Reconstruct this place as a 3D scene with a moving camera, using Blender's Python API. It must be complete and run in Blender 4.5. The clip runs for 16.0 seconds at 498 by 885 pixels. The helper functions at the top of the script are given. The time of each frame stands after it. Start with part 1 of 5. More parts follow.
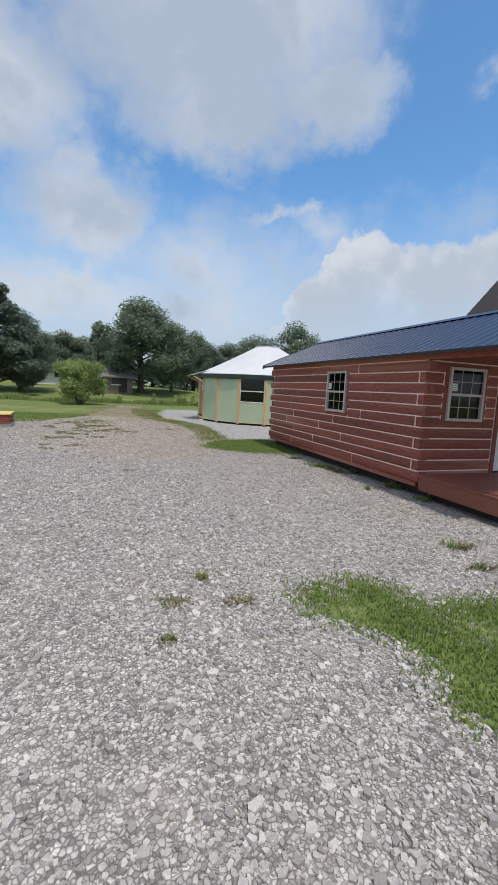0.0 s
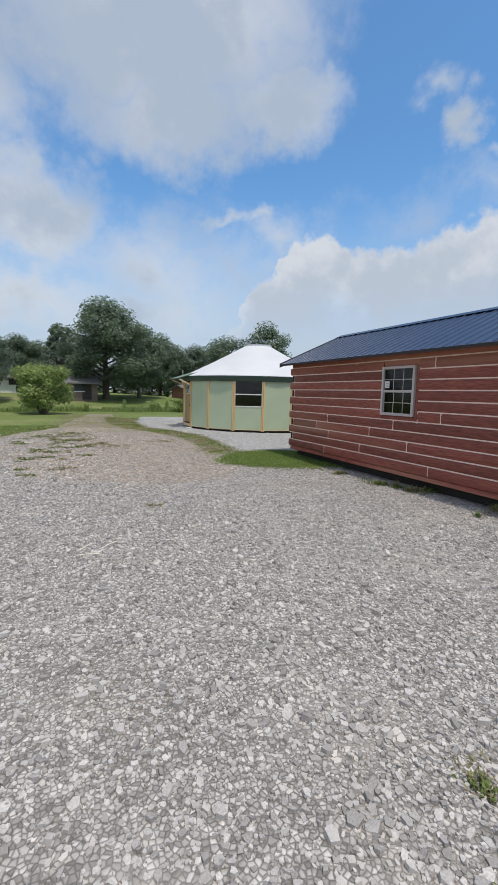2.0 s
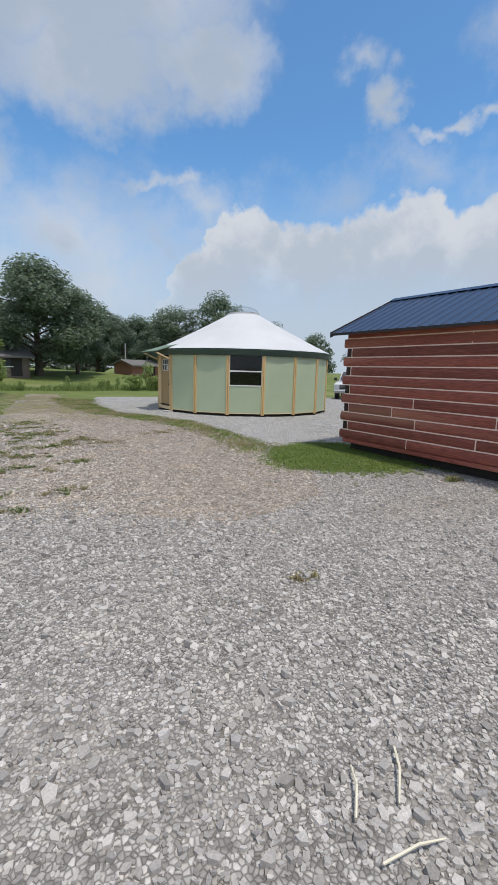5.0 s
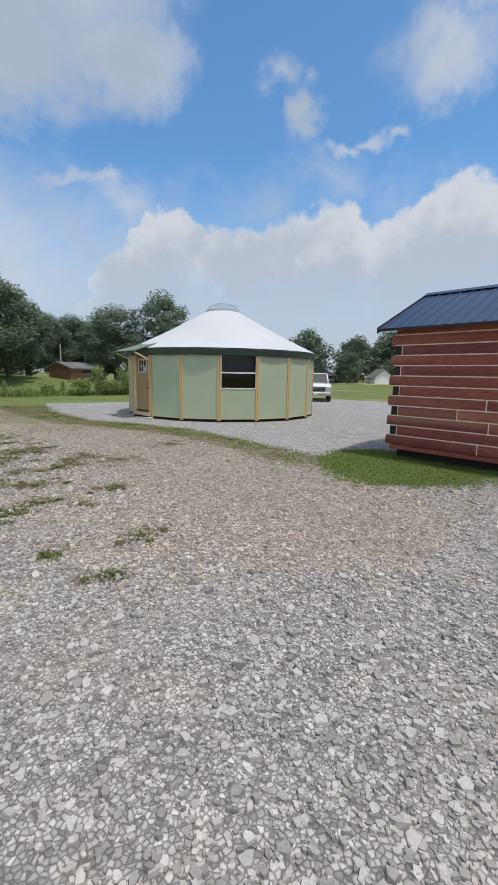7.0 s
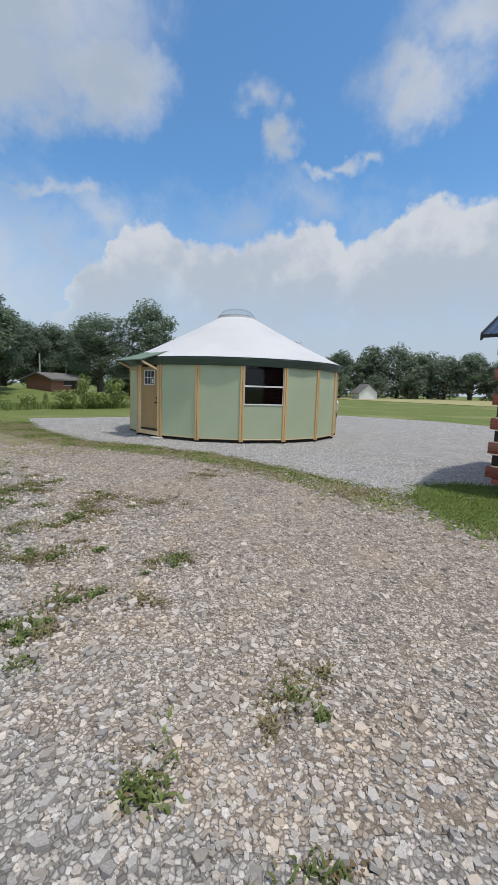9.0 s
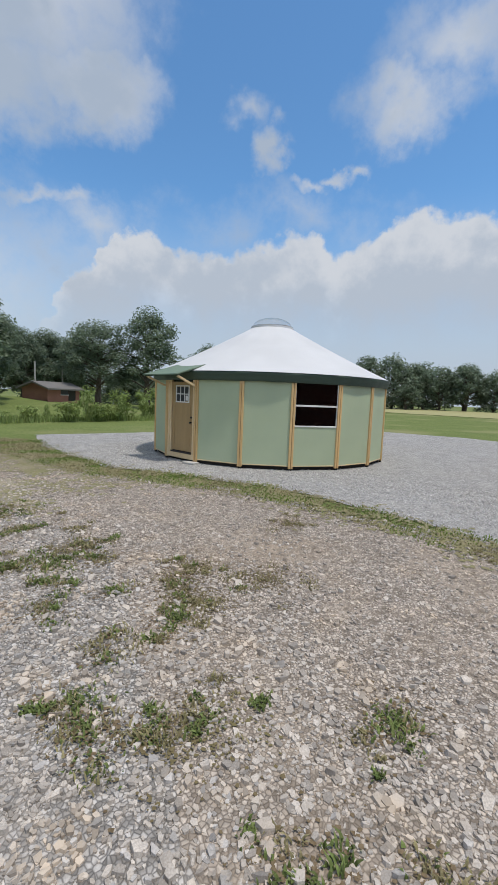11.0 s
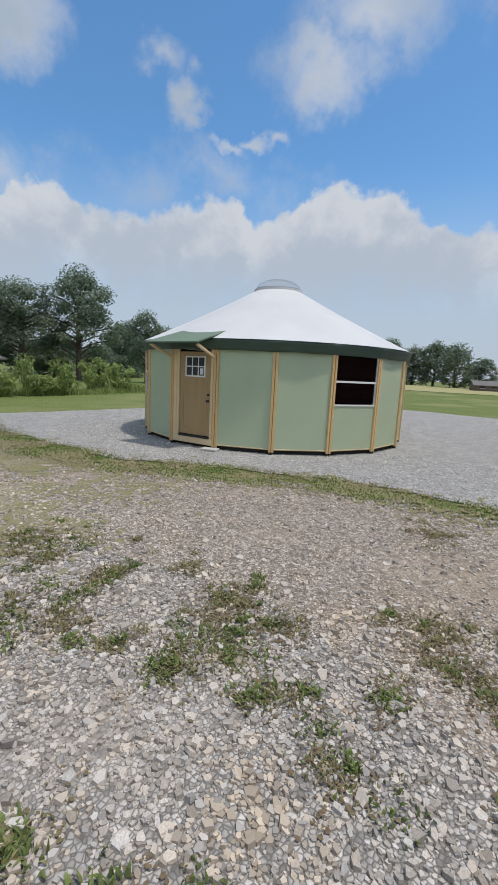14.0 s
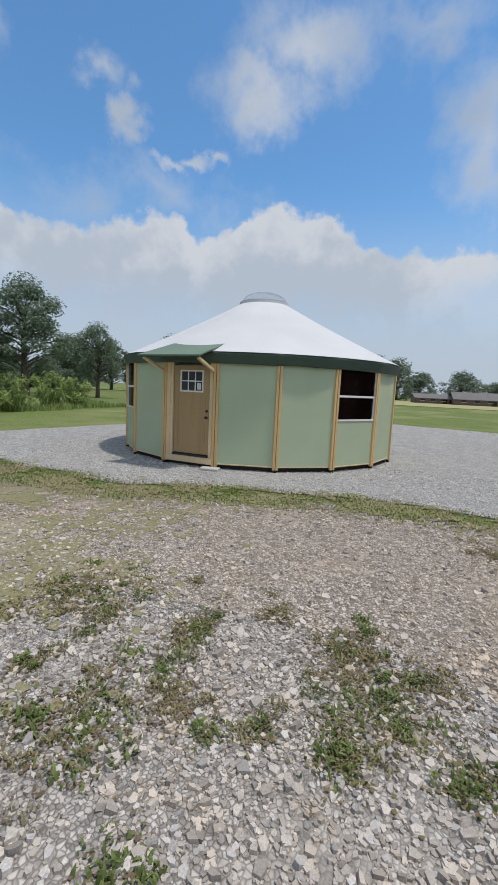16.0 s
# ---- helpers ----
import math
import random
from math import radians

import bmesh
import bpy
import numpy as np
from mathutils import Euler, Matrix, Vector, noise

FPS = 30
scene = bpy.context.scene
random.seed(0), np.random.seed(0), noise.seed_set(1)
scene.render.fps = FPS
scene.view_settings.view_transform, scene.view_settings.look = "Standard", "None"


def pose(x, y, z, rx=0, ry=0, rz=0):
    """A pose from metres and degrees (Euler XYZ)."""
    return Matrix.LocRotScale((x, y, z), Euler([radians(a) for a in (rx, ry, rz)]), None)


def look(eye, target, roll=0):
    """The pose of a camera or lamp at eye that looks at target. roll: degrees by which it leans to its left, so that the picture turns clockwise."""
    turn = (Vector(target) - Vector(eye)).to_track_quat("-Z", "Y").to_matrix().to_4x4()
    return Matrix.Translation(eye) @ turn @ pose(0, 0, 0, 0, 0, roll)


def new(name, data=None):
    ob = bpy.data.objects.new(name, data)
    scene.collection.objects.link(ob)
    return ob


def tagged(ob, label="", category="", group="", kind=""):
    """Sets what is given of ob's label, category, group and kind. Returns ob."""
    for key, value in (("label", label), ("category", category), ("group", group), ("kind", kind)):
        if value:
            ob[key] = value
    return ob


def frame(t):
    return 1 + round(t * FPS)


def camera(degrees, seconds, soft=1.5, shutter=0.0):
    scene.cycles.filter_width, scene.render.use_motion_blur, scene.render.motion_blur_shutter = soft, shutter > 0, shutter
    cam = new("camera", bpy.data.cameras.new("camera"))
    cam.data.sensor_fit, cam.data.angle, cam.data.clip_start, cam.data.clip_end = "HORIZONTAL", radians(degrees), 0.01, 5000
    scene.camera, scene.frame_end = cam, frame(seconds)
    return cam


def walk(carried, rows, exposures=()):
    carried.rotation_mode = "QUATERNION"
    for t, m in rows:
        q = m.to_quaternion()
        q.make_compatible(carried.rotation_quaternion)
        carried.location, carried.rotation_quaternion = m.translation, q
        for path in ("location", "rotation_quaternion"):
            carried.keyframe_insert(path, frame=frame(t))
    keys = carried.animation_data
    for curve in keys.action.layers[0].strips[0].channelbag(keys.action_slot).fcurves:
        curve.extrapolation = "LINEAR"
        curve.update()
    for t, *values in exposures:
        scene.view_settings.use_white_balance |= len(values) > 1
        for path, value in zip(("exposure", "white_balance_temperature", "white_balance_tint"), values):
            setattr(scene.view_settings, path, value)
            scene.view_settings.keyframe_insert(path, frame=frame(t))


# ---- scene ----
cam = camera(61.2, 16.0, soft=1.0)

PATH = [
    (0, (0.92, -0.821, 1.83), (1.591, 1.046, 1.579), 2.9),
    (0.5, (0.705, -0.237, 1.804), (1.459, 1.592, 1.51), 2.9),
    (1, (0.465, 0.513, 1.797), (1.225, 2.347, 1.556), 1.7),
    (1.5, (0.226, 1.176, 1.8), (0.987, 3.007, 1.542), 1.7),
    (2, (0.136, 1.84, 1.757), (0.978, 3.64, 1.527), 1.4),
    (2.5, (-0.058, 2.559, 1.729), (0.85, 4.321, 1.463), 1.7),
    (3, (-0.158, 3.164, 1.722), (0.758, 4.918, 1.43), 1.7),
    (3.5, (-0.266, 3.835, 1.746), (0.671, 5.571, 1.419), 1.4),
    (4, (-0.434, 4.425, 1.782), (0.552, 6.148, 1.542), 2.0),
    (4.5, (-0.566, 5.057, 1.771), (0.479, 6.734, 1.463), 2.0),
    (7, (-1.729, 8.129, 1.655), (-0.365, 9.557, 1.339), 1.1),
    (7.5, (-1.657, 8.813, 1.638), (-0.256, 10.203, 1.312), 1.2),
    (8, (-1.592, 9.442, 1.646), (-0.183, 10.841, 1.402), 2.1),
    (8.5, (-1.458, 10.061, 1.6), (-0.013, 11.425, 1.371), 1.9),
    (9, (-1.386, 10.619, 1.637), (0.059, 11.978, 1.386), 1.8),
    (11.5, (-1.351, 13.447, 1.896), (0.142, 14.761, 1.686), 2.1),
    (12, (-1.423, 13.989, 1.891), (0.078, 15.28, 1.606), 2.0),
    (12.5, (-1.475, 14.482, 1.881), (0.065, 15.714, 1.547), 2.0),
    (13, (-1.518, 14.988, 1.875), (0.072, 16.163, 1.574), 1.6),
    (13.5, (-1.62, 15.511, 1.871), (0.029, 16.593, 1.537), 2.5),
    (14, (-1.612, 15.953, 1.837), (0.079, 16.969, 1.508), 2.8),
    (14.5, (-1.635, 16.367, 1.838), (0.106, 17.303, 1.536), 2.3),
    (15, (-1.813, 16.732, 1.826), (-0.02, 17.57, 1.535), 2.7),
    (15.5, (-1.825, 17.014, 1.819), (-0.022, 17.821, 1.508), 3.0),
    (16, (-1.763, 17.255, 1.807), (0.051, 18.057, 1.552), 2.6),
]
walk(cam, [(t, look(eye, target, roll)) for t, eye, target, roll in PATH], [(0, 0.02), (4.5, -0.03), (9, -0.08), (16, -0.12)])

# ---- world, sun ----
SUN_AZ, SUN_EL = 175.0, 72.0
world = bpy.data.worlds.new("sky")
scene.world = world
world.use_nodes = True


def build_sky():
    nt = world.node_tree
    nt.nodes.clear()
    N = lambda kind: nt.nodes.new("ShaderNode" + kind)
    L = nt.links.new

    def put(sock, v):
        if isinstance(v, (int, float, tuple)):
            sock.default_value = v
        else:
            L(v, sock)

    def m(op, a, b=0.0, c=0.0):
        n = N("Math")
        n.operation = op
        for i, v in enumerate((a, b, c)):
            put(n.inputs[i], v)
        return n.outputs[0]

    def vm(op, a, b=(0, 0, 0)):
        n = N("VectorMath")
        n.operation = op
        put(n.inputs[0], a)
        put(n.inputs[1], b)
        return n.outputs["Value"] if op == "LENGTH" else n.outputs["Vector"]

    def noise_at(v, scale, detail, rough=0.55):
        n = N("TexNoise")
        L(v, n.inputs["Vector"])
        n.inputs["Scale"].default_value = scale
        n.inputs["Detail"].default_value = detail
        n.inputs["Roughness"].default_value = rough
        return n

    def step(v, lo, hi, a=0.0, b=1.0):
        n = N("MapRange")
        n.interpolation_type = "SMOOTHSTEP"
        L(v, n.inputs[0])
        for i, q in enumerate((lo, hi, a, b)):
            n.inputs[i + 1].default_value = q
        return n.outputs[0]

    def mix(f, a, b):
        n = N("Mix")
        n.data_type = "RGBA"
        put(n.inputs[0], f)
        for s, v in ((n.inputs[6], a), (n.inputs[7], b)):
            put(s, v)
        return n.outputs[2]

    sky = N("TexSky")
    sky.sky_type = "NISHITA"
    sky.sun_disc = False
    sky.sun_elevation, sky.sun_rotation = radians(SUN_EL), radians(SUN_AZ)
    sky.air_density, sky.dust_density, sky.ozone_density = 1.0, 0.6, 2.0
    d = N("TexCoord").outputs["Generated"]
    sep = N("SeparateXYZ")
    L(d, sep.inputs[0])
    x, y, z = sep.outputs
    deg = 180 / math.pi
    az = m("MULTIPLY", m("ARCTAN2", x, y), deg)
    el = m("MULTIPLY", m("ARCSINE", z), deg)
    comb = N("CombineXYZ")
    L(az, comb.inputs[0])
    L(el, comb.inputs[1])
    # ragged outlines: the direction is pushed about by two sizes of noise
    w1 = vm("SCALE", vm("SUBTRACT", noise_at(d, 7.0, 6.0).outputs["Color"], (0.5, 0.5, 0.5)))
    w1.node.inputs["Scale"].default_value = 9.0
    w2 = vm("SCALE", vm("SUBTRACT", noise_at(d, 26.0, 5.0).outputs["Color"], (0.5, 0.5, 0.5)))
    w2.node.inputs["Scale"].default_value = 4.0
    p = vm("ADD", vm("ADD", comb.outputs[0], w1), w2)
    soft = [(12, 38, 25, 11, 1.1), (27, 31.5, 10, 5.0, 0.95), (14, 30.5, 15, 6, 0.95), (-2, 20, 10, 7, 1.0), (-13, 29, 16, 10, 0.9), (12, 15, 20, 8, 0.34), (-4, 10.5, 18, 3.5, 0.55), (10, 9, 14, 4, 0.4),
            (20.5, 21.6, 5, 1.4, 0.45), (25.5, 21.2, 4, 1.2, 0.4), (28.5, 19.5, 7, 3, 0.35), (46, 32.3, 2.8, 1.7, 0.4), (49.3, 29.3, 2.6, 3.0, 0.75),
            (54.3, 25, 2.5, 1.2, 0.5), (57.5, 26, 2.4, 1.1, 0.55), (60.5, 26.8, 2.2, 1.0, 0.55), (65.5, 32, 7.5, 3.6, 0.6), (72, 36, 9, 4, 0.45),
            (85, 37, 8, 3, 0.35), (92.5, 26, 5, 9, 0.45), (52, 22, 12, 3, 0.2)]
    # the skyline of the cumulus bank: azimuth, height of its top
    bank = [(20, 6), (23, 10), (25, 15.5), (28, 16.5), (30.5, 20), (33, 21.3), (36, 20), (38, 19.3), (42, 19.8), (46, 19.6), (50, 20.6), (54, 21), (56.5, 20.9), (58.3, 18.6),
            (60, 19.5), (63, 20.5), (65.5, 22.8), (69, 23.3), (74, 22.8), (77, 21.6), (80, 20.2), (84, 18), (88, 17.4), (92, 17.6), (97, 16), (100, 14)]

    def field(blobs):
        v = None
        for a, e, ra, re, w in blobs:
            ln = vm("LENGTH", vm("MULTIPLY", vm("SUBTRACT", p, (a, e, 0)), (1 / ra, 1 / re, 0)))
            q = m("MULTIPLY_ADD", ln, -w, w)
            v = q if v is None else m("MAXIMUM", v, q)
        return v

    fine = noise_at(d, 11.0, 8.0, 0.6).outputs["Fac"]
    billow = noise_at(d, 5.5, 7.0, 0.6).outputs["Fac"]
    fs = field(soft)
    w3 = vm("SCALE", w1)
    w3.node.inputs["Scale"].default_value = 0.45
    sepp = N("SeparateXYZ")
    L(vm("ADD", vm("ADD", comb.outputs[0], w3), w2), sepp.inputs[0])
    top = N("ValToRGB")
    ramp = top.color_ramp
    while len(ramp.elements) < len(bank):
        ramp.elements.new(0.5)
    for e, (a, h) in zip(ramp.elements, bank):
        e.position = (a - 20) / 80
        e.color = ((h - 0.9) / 30, (h - 0.9) / 30, (h - 0.9) / 30, 1)
    L(m("MULTIPLY_ADD", sepp.outputs[0], 1 / 80, -0.25), top.inputs[0])
    fh = m("MULTIPLY", m("SUBTRACT", m("MULTIPLY", top.outputs[0], 30.0), sepp.outputs[1]), 0.25)
    # cloud cover round the rest of the sky, out of this sector
    rest = step(noise_at(d, 2.2, 7.0).outputs["Fac"], 0.40, 0.58, 0.0, 0.95)
    sector = m("MULTIPLY", step(az, -35.0, -15.0), step(az, 98.0, 115.0, 1.0, 0.0))
    sector = m("MULTIPLY", sector, step(el, 42.0, 52.0, 1.0, 0.0))
    rest = m("MULTIPLY", rest, m("SUBTRACT", 1.0, sector))
    cs = step(m("ADD", fs, m("MULTIPLY_ADD", fine, 0.9, -0.45)), -0.12, 0.62, 0.0, 0.90)
    ch = step(m("ADD", fh, m("MULTIPLY_ADD", fine, 0.5, -0.25)), -0.05, 0.30, 0.0, 0.96)
    # the bank thins out into the haze towards its base
    ch = m("MULTIPLY", ch, step(m("ADD", el, m("MULTIPLY_ADD", billow, 16.0, -8.0)), 5.0, 15.0, 0.22, 1.0))
    cover = m("MAXIMUM", m("MAXIMUM", cs, ch), rest)
    # pale haze towards the horizon
    haze = step(el, 2.0, 25.0, 0.96, 0.0)
    under = m("MULTIPLY", step(m("ADD", fh, m("MULTIPLY_ADD", billow, 9.0, -4.5)), 0.0, 2.0, 0.0, 0.78), step(fh, -0.05, 0.1))
    shade = m("MULTIPLY", step(m("ADD", fs, m("MULTIPLY_ADD", billow, 4.0, -2.0)), -0.3, 0.95), step(fh, -0.05, 0.1, 1.0, 0.0))
    lit = mix(m("MAXIMUM", shade, under), CLOUD_LIT, CLOUD_GREY)
    c = mix(haze, vm("MULTIPLY", sky.outputs[0], SKY_TINT), HAZE)
    c = mix(cover, c, lit)
    bg = N("Background")
    L(c, bg.inputs["Color"])
    bg.inputs["Strength"].default_value = 0.1
    out = N("OutputWorld")
    L(bg.outputs[0], out.inputs["Surface"])


CLOUD_LIT, CLOUD_GREY, HAZE = (6.7, 7.0, 7.5, 1), (4.4, 5.1, 6.1, 1), (5.1, 5.85, 6.9, 1)
SKY_TINT = (1.10, 1.62, 1.86)
build_sky()

sun = new("sun", bpy.data.lights.new("sun", "SUN"))
sun.data.energy, sun.data.angle, sun.data.color = 3.05, radians(3.0), (1.0, 0.935, 0.84)
_az, _el = radians(SUN_AZ), radians(SUN_EL)
sun.matrix_world = look((math.sin(_az) * math.cos(_el) * 80, math.cos(_az) * math.cos(_el) * 80, math.sin(_el) * 80), (0, 0, 0))

# ---- materials ----


def material(name, a, b, rough=0.8, scale=6.0, fine=60.0, bump=0.3, dist=0.004, metal=0.0, stretch=(1, 1, 1), vary=0.0, island=False, rough2=None, stain=None, spec=0.5):
    """Two colours mixed by a large and a fine noise, with bump; vary: brightness by object or by island; stain: a third colour in large blotches."""
    mt = bpy.data.materials.new(name)
    mt.use_nodes = True
    nt = mt.node_tree
    bsdf = nt.nodes["Principled BSDF"]
    N = lambda kind: nt.nodes.new("ShaderNode" + kind)
    L = nt.links.new
    mp = N("Mapping")
    L(N("TexCoord").outputs["Object"], mp.inputs[0])
    mp.inputs["Scale"].default_value = stretch

    def tex(s, detail):
        n = N("TexNoise")
        L(mp.outputs[0], n.inputs["Vector"])
        n.inputs["Scale"].default_value, n.inputs["Detail"].default_value = s, detail
        return n.outputs["Fac"]

    def mix(f, c1, c2, blend="MIX"):
        n = N("Mix")
        n.data_type, n.blend_type = "RGBA", blend
        for s, v in ((n.inputs[0], f), (n.inputs[6], c1), (n.inputs[7], c2)):
            if isinstance(v, (int, float, tuple)):
                s.default_value = v
            else:
                L(v, s)
        return n.outputs[2]

    def ramp(v, lo, hi, o1=0.0, o2=1.0):
        n = N("MapRange")
        L(v, n.inputs[0])
        for i, q in enumerate((lo, hi, o1, o2)):
            n.inputs[i + 1].default_value = q
        return n.outputs[0]

    big, small = tex(scale, 3), tex(fine, 4)
    c = mix(ramp(small, 0.3, 0.7), (*a, 1), (*b, 1))
    c = mix(ramp(big, 0.35, 0.65, 0, 0.5), c, (*[(p * 0.8 + q * 0.2) * 0.85 for p, q in zip(a, b)], 1))
    if stain:
        c = mix(ramp(tex(scale * 0.27, 4), 0.52, 0.66, 0, 0.8), c, (*stain, 1))
    if vary:
        src = N("NewGeometry").outputs["Random Per Island"] if island else N("ObjectInfo").outputs["Random"]
        hs = N("HueSaturation")
        L(ramp(src, 0, 1, 1 - vary, 1 + vary), hs.inputs["Value"])
        L(c, hs.inputs["Color"])
        c = hs.outputs[0]
    L(c, bsdf.inputs["Base Color"])
    L(ramp(small, 0.2, 0.8, rough if rough2 is None else rough2, rough), bsdf.inputs["Roughness"])
    bsdf.inputs["Metallic"].default_value = metal
    bsdf.inputs["Specular IOR Level"].default_value = spec
    if bump:
        bp = N("Bump")
        bp.inputs["Strength"].default_value, bp.inputs["Distance"].default_value = bump, dist
        L(small, bp.inputs["Height"])
        L(bp.outputs[0], bsdf.inputs["Normal"])
    return mt


def gravel_material(name, light, dark, stain, cell=30.0, dirt=(0.30, 0.24, 0.17), dirt_amount=0.5):
    """Crushed stone: cells with colours of their own, joints and hollows darkened as painted shade, stains and earthy
    blotches.
    """
    mt = bpy.data.materials.new(name)
    mt.use_nodes = True
    nt = mt.node_tree
    bsdf = nt.nodes["Principled BSDF"]
    N = lambda kind: nt.nodes.new("ShaderNode" + kind)
    L = nt.links.new
    co = N("TexCoord").outputs["Object"]

    def vor(s, feature):
        n = N("TexVoronoi")
        n.feature = feature
        n.inputs["Scale"].default_value = s
        L(co, n.inputs["Vector"])
        return n

    def tex(s, d=4):
        n = N("TexNoise")
        L(co, n.inputs["Vector"])
        n.inputs["Scale"].default_value, n.inputs["Detail"].default_value = s, d
        return n.outputs["Fac"]

    def ramp(v, lo, hi, o1=0.0, o2=1.0):
        n = N("MapRange")
        L(v, n.inputs[0])
        for i, q in enumerate((lo, hi, o1, o2)):
            n.inputs[i + 1].default_value = q
        return n.outputs[0]

    def mix(f, c1, c2, blend="MIX"):
        n = N("Mix")
        n.data_type, n.blend_type = "RGBA", blend
        for s, v in ((n.inputs[0], f), (n.inputs[6], c1), (n.inputs[7], c2)):
            if isinstance(v, (int, float, tuple)):
                s.default_value = v
            else:
                L(v, s)
        return n.outputs[2]

    cells, edges = vor(cell, "F1"), vor(cell, "DISTANCE_TO_EDGE")
    grey = N("SeparateColor")
    L(cells.outputs["Color"], grey.inputs[0])
    c = mix(grey.outputs[0], (*dark, 1), (*light, 1))
    # joints coloured dark to stand in for the shadow gaps between stones
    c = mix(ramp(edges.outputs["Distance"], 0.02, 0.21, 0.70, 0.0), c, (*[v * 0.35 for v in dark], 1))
    c = mix(ramp(tex(0.9), 0.5, 0.7, 0.0, 0.55), c, (*stain, 1))
    c = mix(ramp(tex(0.35, 6), 0.54, 0.72, 0.0, dirt_amount), c, (*dirt, 1))
    c = mix(ramp(tex(2.7, 5), 0.3, 0.7, 0.8, 1.0), (0, 0, 0, 1), c)
    # hollows: fines, and the shade of gaps between heaped stones painted into the colour
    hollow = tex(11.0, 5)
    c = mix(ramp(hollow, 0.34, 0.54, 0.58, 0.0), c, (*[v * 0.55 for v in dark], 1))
    L(c, bsdf.inputs["Base Color"])
    bsdf.inputs["Roughness"].default_value = 0.9
    bsdf.inputs["Specular IOR Level"].default_value = 0.25
    bp = N("Bump")
    bp.inputs["Strength"].default_value, bp.inputs["Distance"].default_value = 1.0, 0.03
    L(mix(0.4, mix(0.5, edges.outputs["Distance"], grey.outputs[1]), hollow), bp.inputs["Height"])
    L(bp.outputs[0], bsdf.inputs["Normal"])
    return mt


def glass_material(name, tint, gloss=0.06):
    mt = bpy.data.materials.new(name)
    mt.use_nodes = True
    nt = mt.node_tree
    nt.nodes.clear()
    N = lambda kind: nt.nodes.new("ShaderNode" + kind)
    tr, gl, fr, mx, out = N("BsdfTransparent"), N("BsdfGlossy"), N("LayerWeight"), N("MixShader"), N("OutputMaterial")
    pw, ma = N("Math"), N("Math")
    pw.operation, ma.operation = "POWER", "MULTIPLY_ADD"
    pw.inputs[1].default_value = 4.0
    ma.inputs[1].default_value, ma.inputs[2].default_value = 0.45, 0.045
    nt.links.new(fr.outputs["Facing"], pw.inputs[0])
    nt.links.new(pw.outputs[0], ma.inputs[0])
    tr.inputs["Color"].default_value = (*tint, 1)
    gl.inputs["Roughness"].default_value = gloss
    nt.links.new(ma.outputs[0], mx.inputs[0])
    nt.links.new(tr.outputs[0], mx.inputs[1])
    nt.links.new(gl.outputs[0], mx.inputs[2])
    nt.links.new(mx.outputs[0], out.inputs["Surface"])
    return mt


def leafy(mt, share):
    """Light passes through thin leaves and blades."""
    nt = mt.node_tree
    bsdf, out = nt.nodes["Principled BSDF"], nt.nodes["Material Output"]
    tr, mx = nt.nodes.new("ShaderNodeBsdfTranslucent"), nt.nodes.new("ShaderNodeMixShader")
    nt.links.new(bsdf.inputs["Base Color"].links[0].from_socket, tr.inputs["Color"])
    mx.inputs[0].default_value = share
    nt.links.new(bsdf.outputs[0], mx.inputs[1])
    nt.links.new(tr.outputs[0], mx.inputs[2])
    nt.links.new(mx.outputs[0], out.inputs["Surface"])
    return mt


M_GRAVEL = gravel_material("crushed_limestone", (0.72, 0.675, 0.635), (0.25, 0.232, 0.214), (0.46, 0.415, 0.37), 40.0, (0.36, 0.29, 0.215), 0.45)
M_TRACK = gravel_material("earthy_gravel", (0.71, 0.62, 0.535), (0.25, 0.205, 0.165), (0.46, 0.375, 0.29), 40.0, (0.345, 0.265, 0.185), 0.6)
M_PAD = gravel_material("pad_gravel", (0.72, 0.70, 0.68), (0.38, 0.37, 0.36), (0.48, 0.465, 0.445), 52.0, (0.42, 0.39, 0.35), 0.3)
M_STONE = material("stone", (0.315, 0.294, 0.277), (0.51, 0.478, 0.452), 0.92, 7.0, 120.0, 0.25, vary=0.37, island=True, spec=0.2, stain=(0.43, 0.395, 0.36))
M_STONE_TAN = material("earthy_stone", (0.335, 0.296, 0.26), (0.525, 0.475, 0.425), 0.92, 7.0, 120.0, 0.25, vary=0.37, island=True, spec=0.2, stain=(0.46, 0.375, 0.29))
M_PADSTONE = material("pad_stone", (0.45, 0.435, 0.42), (0.60, 0.585, 0.56), 0.92, 9.0, 120.0, 0.25, vary=0.22, island=True, spec=0.25)
M_LAWN = material("mown_grass", (0.105, 0.145, 0.042), (0.20, 0.235, 0.085), 0.95, 0.5, 7.0, 0.9, 0.04, stain=(0.25, 0.245, 0.12), spec=0.1)
M_SOIL = material("bare_soil", (0.12, 0.085, 0.05), (0.23, 0.175, 0.11), 0.95, 2.0, 40.0, 0.8, 0.01, stain=(0.17, 0.15, 0.07), spec=0.1)
M_DRYGRASS = material("thin_grass", (0.30, 0.25, 0.16), (0.18, 0.20, 0.085), 0.95, 1.3, 22.0, 0.9, 0.03, stain=(0.36, 0.31, 0.24), spec=0.1)
M_HAY = material("hay_field", (0.40, 0.36, 0.20), (0.30, 0.31, 0.14), 0.95, 0.2, 5.0, 0.6, 0.05, spec=0.1)
M_BLADE = leafy(material("grass_blades", (0.14, 0.21, 0.045), (0.23, 0.30, 0.085), 0.7, 1.5, 20.0, 0, vary=0.35, island=True, spec=0.2), 0.35)
M_BLADE_DRY = leafy(material("dry_blades", (0.33, 0.28, 0.16), (0.23, 0.22, 0.10), 0.8, 1.5, 20.0, 0, vary=0.35, island=True, spec=0.2), 0.3)
